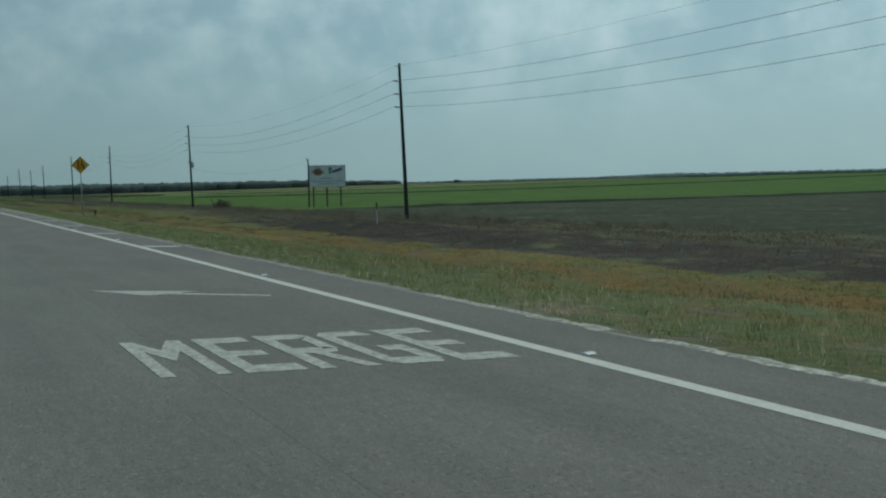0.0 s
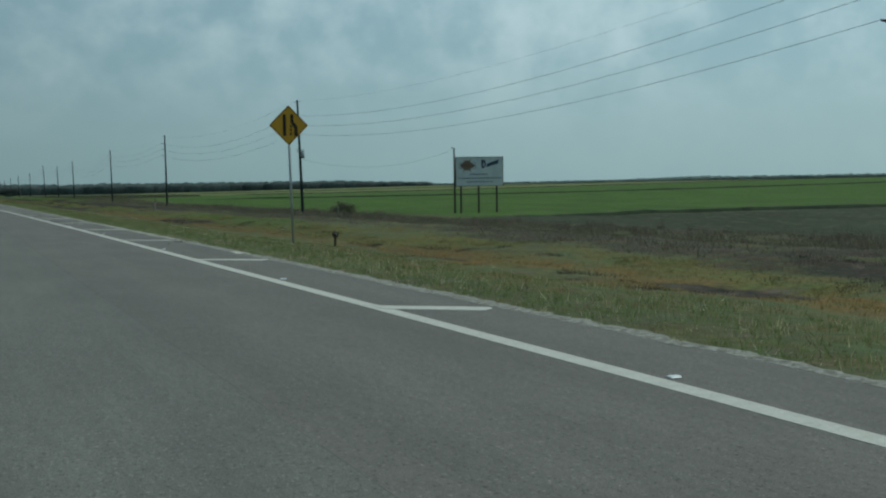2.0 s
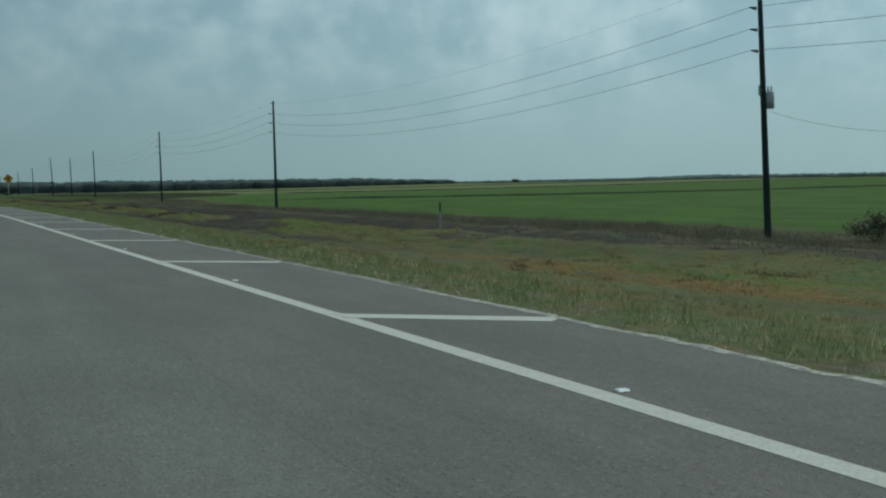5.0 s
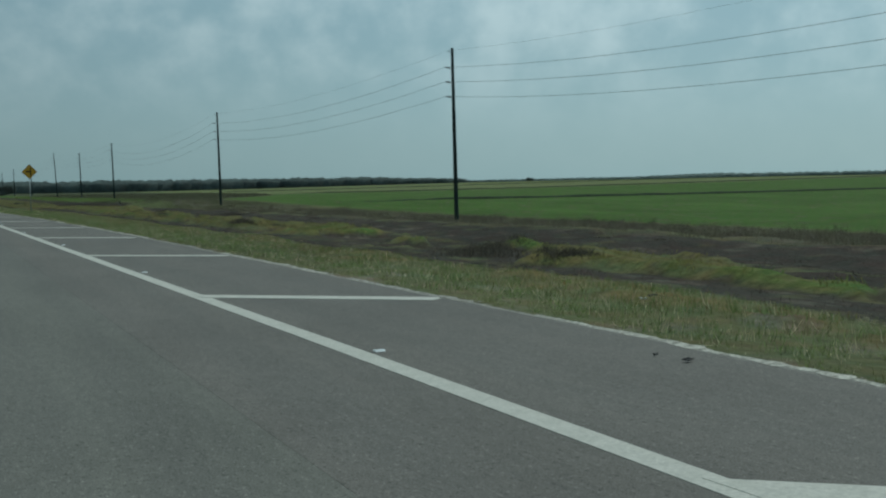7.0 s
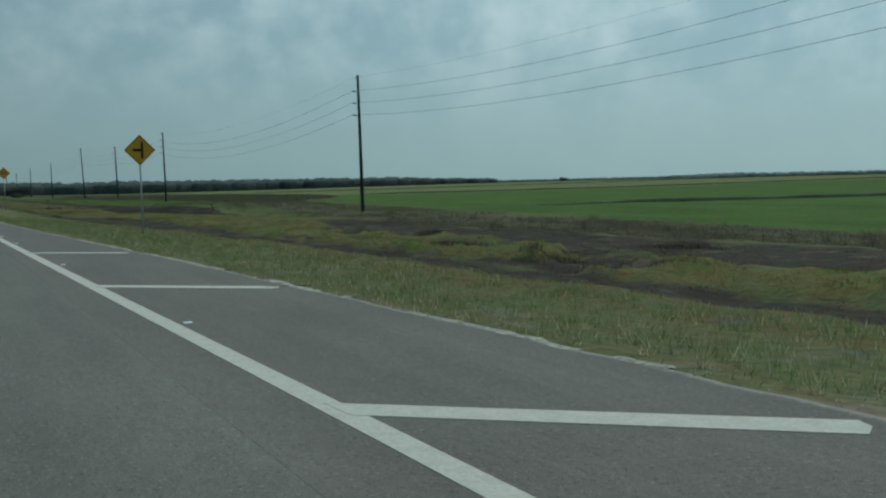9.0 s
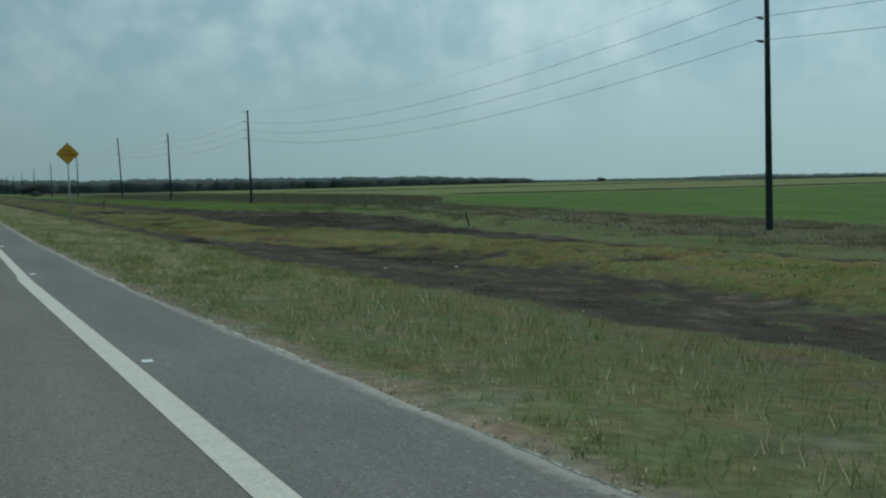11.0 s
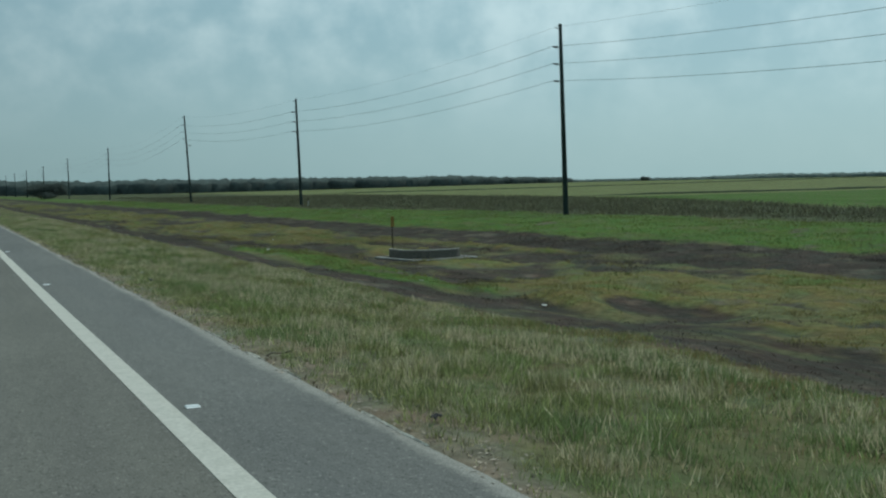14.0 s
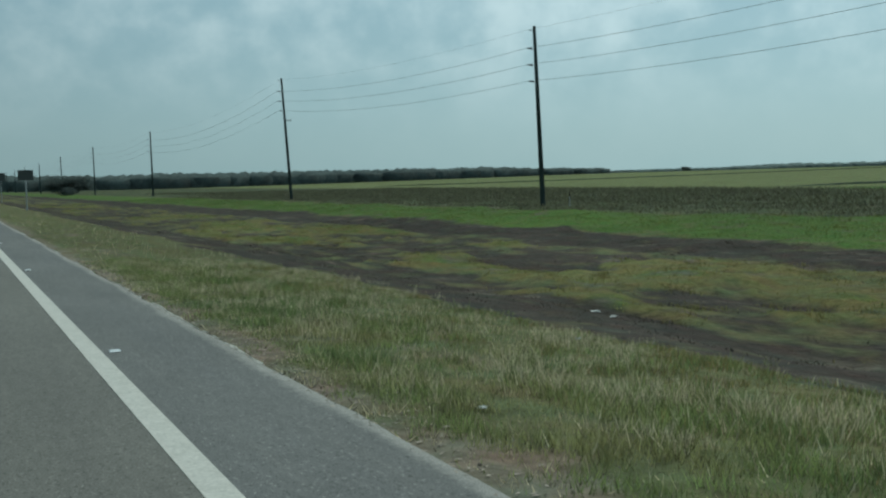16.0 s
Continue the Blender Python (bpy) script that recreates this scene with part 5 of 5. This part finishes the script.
def grow_covers():
    rng = np.random.default_rng(23)
    n = 1250000
    y = rng.uniform(5, 640, n)
    x = 8 + 47 * rng.uniform(0, 1, n) ** 1.25
    share = covers(x, y)
    pick = rng.uniform(0, 1, n)
    clump = cloudy(x, y, 0.9, 1.2, 101, 3)
    jobs = (("lush_grass", "fresh bright green grass beside the ditch", "grass", LUSH, "lush", 0.9, 0.04, 0.14, 0.024),
            ("ochre_grass", "orange-brown seeding grass along the ditch", "grass", OCHRE, "ochre", 0.9, 0.03, 0.11, 0.018),
            ("golden_grass", "yellow-green seeding grass along the ditch", "grass", GOLD, "gold", 0.9, 0.03, 0.12, 0.020),
            ("ditch_weeds", "low dark dead weeds in the ditch", "weeds", DARK_WEED, "mud", 0.5, 0.012, 0.05, 0.024),
            ("tall_weeds", "tall grey-brown dead weeds under the power line", "weeds", DRY_WEED, "weeds", 0.8, 0.05, 0.30, 0.024),
            ("rough_field_grass", "dark olive rough grass on the fallow field", "grass", MARSH, "fallow", 0.6, 0.06, 0.36, 0.034))
    share["fallow"] = share["plough"] * step(y, 400, 425)
    for name, label, category, mat, key, dense, low, high, wide in jobs:
        sel = pick < np.clip(share[key] * (1 if key == "mud" else 1 - 0.8 * share["mud"]) - 0.25, 0, 1) / 0.75 * dense * (0.25 + 0.95 * step(clump, 0.36, 0.62))
        m = int(sel.sum())
        tall = low + (high - low) * clump[sel] * rng.uniform(0.3, 1.3, m)
        spikes(name, label, category, mat, x[sel], y[sel], tall, wide * rng.uniform(0.5, 1.4, m) * (1 + x[sel] / 60), rng.uniform(0.2, 1.3, m), rng)
    y, x = rng.uniform(425, 760, 120000), rng.uniform(50, 122, 120000)
    far = np.nonzero((covers(x, y)["plough"] > 0.4) & (cloudy(x, y, 3.0, 6.0, 103, 3) > 0.42))[0][:60000]
    spikes("rough_field_grass", "dark olive rough grass on the fallow field", "grass", MARSH, x[far], y[far], rng.uniform(0.15, 0.60, len(far)), rng.uniform(0.06, 0.16, len(far)), rng.uniform(0.2, 1.2, len(far)), rng)


def grow_clumps(name, label, mat, cx, cy, wide, tall, per, rng):
    """Rounded bushy clumps: many slim leaves fanning out from each root."""
    m = len(cx)
    ox, oy = rng.normal(0, 1, (m, per)) * wide[:, None], rng.normal(0, 1, (m, per)) * wide[:, None]
    fall = np.exp(-0.4 * (ox ** 2 + oy ** 2) / wide[:, None] ** 2)
    high = (tall[:, None] * (0.25 + 0.75 * fall) * rng.uniform(0.55, 1.15, (m, per))).ravel()
    spikes(name, label, "weeds", mat, (cx[:, None] + ox).ravel(), (cy[:, None] + oy).ravel(), high, rng.uniform(0.4, 1.0, m * per) * np.repeat(0.008 + 0.042 * np.minimum(wide, 0.35), per), rng.uniform(0.15, 1.1, m * per), rng)


BRUSH = [(17.0, 296.5, 0.75, 0.50), (16.8, 286.0, 0.65, 0.42), (16.2, 278.0, 0.70, 0.40), (14.6, 272.0, 0.55, 0.35), (21.6, 279.0, 0.80, 0.40), (18.4, 291.5, 0.45, 0.35), (15.2, 252.6, 0.50, 0.45), (16.3, 250.0, 0.40, 0.40),
         (14.6, 218.0, 0.50, 0.34), (15.4, 220.5, 0.35, 0.34), (16.0, 225.5, 0.85, 0.34), (14.6, 223.0, 0.80, 0.30), (17.6, 227.5, 0.80, 0.34), (9.9, 355.2, 0.40, 0.30), (13.6, 347.6, 0.60, 0.17), (14.1, 345.5, 0.55, 0.16), (14.2, 342.0, 0.70, 0.18), (12.9, 383.5, 0.45, 0.20), (15.8, 402.0, 0.90, 0.22), (14.0, 387.0, 0.45, 0.20)]      # middle, spread and height


def grow_tussocks():
    """Weed clumps that break the flat ditch bottom, the grassed humps and the field edge."""
    rng = np.random.default_rng(57)
    n = 60000
    y, x = rng.uniform(45, 520, n), rng.uniform(9.5, 31, n)
    share = covers(x, y)
    loose = cloudy(x, y, 2.2, 3.0, 331, 3)
    for name, label, mat, key, count, low, high in (("dead_brush", "low brown mounds of dead weeds in the ditch", BROWN_WEED, "mud", 1300, 0.04, 0.11), ("grass_tussocks", "yellow-green grass tussocks along the ditch", GOLD, "gold", 900, 0.06, 0.18)):
        good = np.nonzero((share[key] > 0.5) & (loose > 0.48))[0][:count]
        grow_clumps(name, label, mat, x[good], y[good], rng.uniform(0.12, 0.36, len(good)), rng.uniform(low, high, len(good)), 80, rng)
    y, x = rng.uniform(60, 345, n), rng.uniform(27, 49, n)
    share = covers(x, y)
    good = np.nonzero((share["weeds"] > 0.4) & (cloudy(x, y, 3.0, 6.0, 201, 3) > 0.50))[0][:1500]
    grow_clumps("field_edge_weeds", "bushy grey-brown weeds along the field edge", DRY_WEED, x[good], y[good], rng.uniform(0.14, 0.40, len(good)), rng.uniform(0.35, 1.0, len(good)), 46, rng)
    good = good[rng.uniform(0, 1, len(good)) < 0.16]
    grow_clumps("dark_field_weeds", "taller dark weeds along the field edge", BROWN_WEED, x[good] + 0.6, y[good] + 0.8, rng.uniform(0.10, 0.26, len(good)), rng.uniform(0.6, 1.25, len(good)), 46, rng)
    x, y, wide, tall = np.array(BRUSH).T
    grow_clumps("ditch_brush", "dark rounded brush standing in the ditch", BROWN_WEED, x, y, wide, tall * 0.8, 1000, rng)
    y, x = rng.uniform(48, 165, 8000), rng.uniform(11.5, 19, 8000)
    good = np.nonzero(cloudy(x, y, 2.0, 3.0, 341, 3) > 0.56)[0][:150]
    grow_clumps("brown_brush", "small dark brush clumps in the ochre grass", BROWN_WEED, x[good], y[good], rng.uniform(0.12, 0.40, len(good)), rng.uniform(0.08, 0.24, len(good)), 70, rng)
    # soft grey-brown brush on the dark strip below the poles, and rough weeds between it and the crop
    y, x = rng.uniform(335, 445, 9000), rng.uniform(18, 31, 9000)
    good = np.nonzero((covers(x, y)["mud"] > 0.5) & (cloudy(x, y, 2.4, 3.6, 351, 3) > 0.47))[0][:420]
    grow_clumps("grey_brush", "soft grey-brown dead brush on the dark ditch strip", DARK_WEED, x[good], y[good], rng.uniform(0.3, 0.8, len(good)), rng.uniform(0.08, 0.22, len(good)), 110, rng)
    y, x = rng.uniform(338, 425, 5000), rng.uniform(28, 47, 5000)
    good = np.nonzero(cloudy(x, y, 2.6, 4.0, 361, 3) > 0.52)[0][:420]
    dark = rng.uniform(0, 1, len(good)) < 0.45
    for mat, sel, label in ((MARSH, ~dark, "rough olive weeds between the ditch and the crop"), (SHRUB_LEAF, dark, "taller green weeds between the ditch and the crop")):
        k = int(sel.sum())
        grow_clumps("rough_weeds", label, mat, x[good][sel], y[good][sel], rng.uniform(0.25, 0.7, k), rng.uniform(0.10, 0.5, k), 80, rng)


def bush(name, label, x, y, ground, wide, tall, leaf, count, mat, seed, trunk=True):
    """Limbs from the root and a crown of many small leaves in loose clumps."""
    rng = np.random.default_rng(seed)
    ob = thing(name, label, "bush" if name == "bush" else "tree", pose(x, y, ground))
    bm = bmesh.new()
    for k in range(5):
        a = 2 * math.pi * k / 5 + rng.uniform(-0.3, 0.3)
        tube(bm, (0, 0, -0.1), (0.25 * wide * math.cos(a), 0.25 * wide * math.sin(a), tall * rng.uniform(0.5, 0.8)), 0.02 * tall, 0.006 * tall, 6)
    part("trunk", bm, BARK_BROWN, ob)
    lumps = rng.normal(0, 1, (14, 3)) * np.array([wide * 0.24, wide * 0.24, tall * 0.17]) + np.array([0, 0, tall * 0.58])
    which = rng.integers(0, 14, count)
    p = lumps[which] + rng.normal(0, 1, (count, 3)) * np.array([wide * 0.085, wide * 0.085, tall * 0.10])
    p[:, 2] = np.abs(p[:, 2])
    crown_mesh(p, leaf, rng, "crown", mat, ob)


def crown_mesh(p, leaf, rng, name, mat, parent=None):
    n = len(p)
    u, v = rng.normal(0, 1, (n, 3)), rng.normal(0, 1, (n, 3))
    u /= np.linalg.norm(u, axis=1)[:, None]
    v -= (u * v).sum(1)[:, None] * u
    v /= np.linalg.norm(v, axis=1)[:, None]
    s = (leaf * rng.uniform(0.5, 1.3, n))[:, None]
    co = np.stack([p - u * s, p - v * s * 0.6, p + u * s, p + v * s * 0.6], 1)
    mesh = bpy.data.meshes.new(name)
    mesh.vertices.add(4 * n)
    mesh.vertices.foreach_set("co", co.ravel())
    mesh.loops.add(4 * n)
    mesh.loops.foreach_set("vertex_index", np.arange(4 * n, dtype=np.int32))
    mesh.polygons.add(n)
    mesh.polygons.foreach_set("loop_start", np.arange(0, 4 * n, 4, dtype=np.int32))
    mesh.update(calc_edges=True)
    mesh.materials.append(mat)
    ob = new(name, mesh)
    ob.parent = parent
    return ob


def woods(name, label, path, depth, gap, leaf, per, mat, seed):
    """A far belt of trees along a line, as one mass: an uneven body for each tree and leaf clumps round its crown."""
    rng = np.random.default_rng(seed)
    ball = bmesh.new()
    bmesh.ops.create_icosphere(ball, subdivisions=1, radius=1.0)
    unit = np.array([v.co[:] for v in ball.verts])
    unit[:, 2] = np.sign(unit[:, 2]) * np.abs(unit[:, 2]) ** 0.5
    faces = np.array([[v.index for v in f.verts] for f in ball.faces])
    ball.free()
    verts, tris, fringe, count = [], [], [], 0
    for (x0, y0, h0), (x1, y1, h1) in zip(path, path[1:]):
        length = math.hypot(x1 - x0, y1 - y0)
        for k in range(int(length / gap)):
            s = (k + rng.uniform(0, 1)) * gap / length
            side = rng.uniform(-depth, depth)
            cx, cy = x0 + s * (x1 - x0) - side * (y1 - y0) / length, y0 + s * (y1 - y0) + side * (x1 - x0) / length
            h = (h0 + s * (h1 - h0)) * (0.86 + 0.12 * float(lattice(np.array([cx / 38.0]), np.array([cy / 38.0]), seed)[0]) + rng.uniform(-0.08, 0.0))
            w = h * rng.uniform(0.7, 1.5)
            base = ground_at(cx, cy) - 0.4
            lump = 1 + 0.15 * rng.uniform(-1, 1, (len(unit), 1))
            verts.append(unit * lump * np.array([w, w, h * 0.95]) + np.array([cx, cy, base]))
            tris.append(faces + count)
            count += len(unit)
            d = rng.normal(0, 1, (per, 3))
            d /= np.linalg.norm(d, axis=1)[:, None]
            d[:, 2] = np.abs(d[:, 2]) ** 0.5
            fringe.append(d * np.array([w, w, h * 0.95]) * rng.uniform(0.9, 1.04, (per, 1)) + np.array([cx, cy, base]))
    p = np.concatenate(fringe)
    n = len(p)
    u, v = rng.normal(0, 1, (n, 3)), rng.normal(0, 1, (n, 3))
    u /= np.linalg.norm(u, axis=1)[:, None]
    v -= (u * v).sum(1)[:, None] * u
    v /= np.linalg.norm(v, axis=1)[:, None]
    size = (leaf * rng.uniform(0.5, 1.2, n))[:, None]
    verts.append(np.stack([p - u * size, p - v * size * 0.7, p + u * size], 1).reshape(-1, 3))
    tris.append(count + np.arange(3 * n).reshape(-1, 3))
    co, f = np.concatenate(verts), np.concatenate(tris).astype(np.int32)
    mesh = bpy.data.meshes.new(name)
    mesh.vertices.add(len(co))
    mesh.vertices.foreach_set("co", co.ravel())
    mesh.loops.add(f.size)
    mesh.loops.foreach_set("vertex_index", f.ravel())
    mesh.polygons.add(len(f))
    mesh.polygons.foreach_set("loop_start", np.arange(0, f.size, 3, dtype=np.int32))
    mesh.update(calc_edges=True)
    mesh.materials.append(mat)
    tagged(new(name, mesh), label, "woods", kind="stuff")


grow_verge()
grow_covers()
grow_tussocks()
bush("bush", "dense dark bush standing in the weeds by the field", 42.6, 179.8, -1.55, 3.3, 1.75, 0.075, 3000, BUSH_LEAF, 5)
for bx, by, bw, bt in ((35.0, 403.5, 0.9, 0.55), (38.2, 404.5, 1.1, 0.5), (44.0, 432.0, 2.6, 0.6), (29.5, 371.6, 0.8, 0.4)):
    bush("bush", "small dark shrub standing in the grass by the field", bx, by, ground_at(bx, by), bw, bt, 0.035, 420, SHRUB_LEAF, int(bx))
bush("tree", "low spreading dark tree far down the roadside", 31.0, 782.0, -1.0, 12.5, 5.6, 0.30, 7000, FAR_HAZED_LEAF, 6)
bush("tree", "lone small tree on the far field edge", 592, 1244, 2.9, 9.0, 5.6, 0.4, 2500, FAR_HAZED_LEAF, 7)
woods("far_woods", "dark belt of trees beyond the fields", [(516, 1262, 6.0), (420, 1275, 9.5), (330, 1290, 11.5), (150, 1330, 13), (20, 1400, 14), (-200, 1500, 14)], 7, 0.9, 0.6, 80, FAR_HAZED_LEAF, 8)
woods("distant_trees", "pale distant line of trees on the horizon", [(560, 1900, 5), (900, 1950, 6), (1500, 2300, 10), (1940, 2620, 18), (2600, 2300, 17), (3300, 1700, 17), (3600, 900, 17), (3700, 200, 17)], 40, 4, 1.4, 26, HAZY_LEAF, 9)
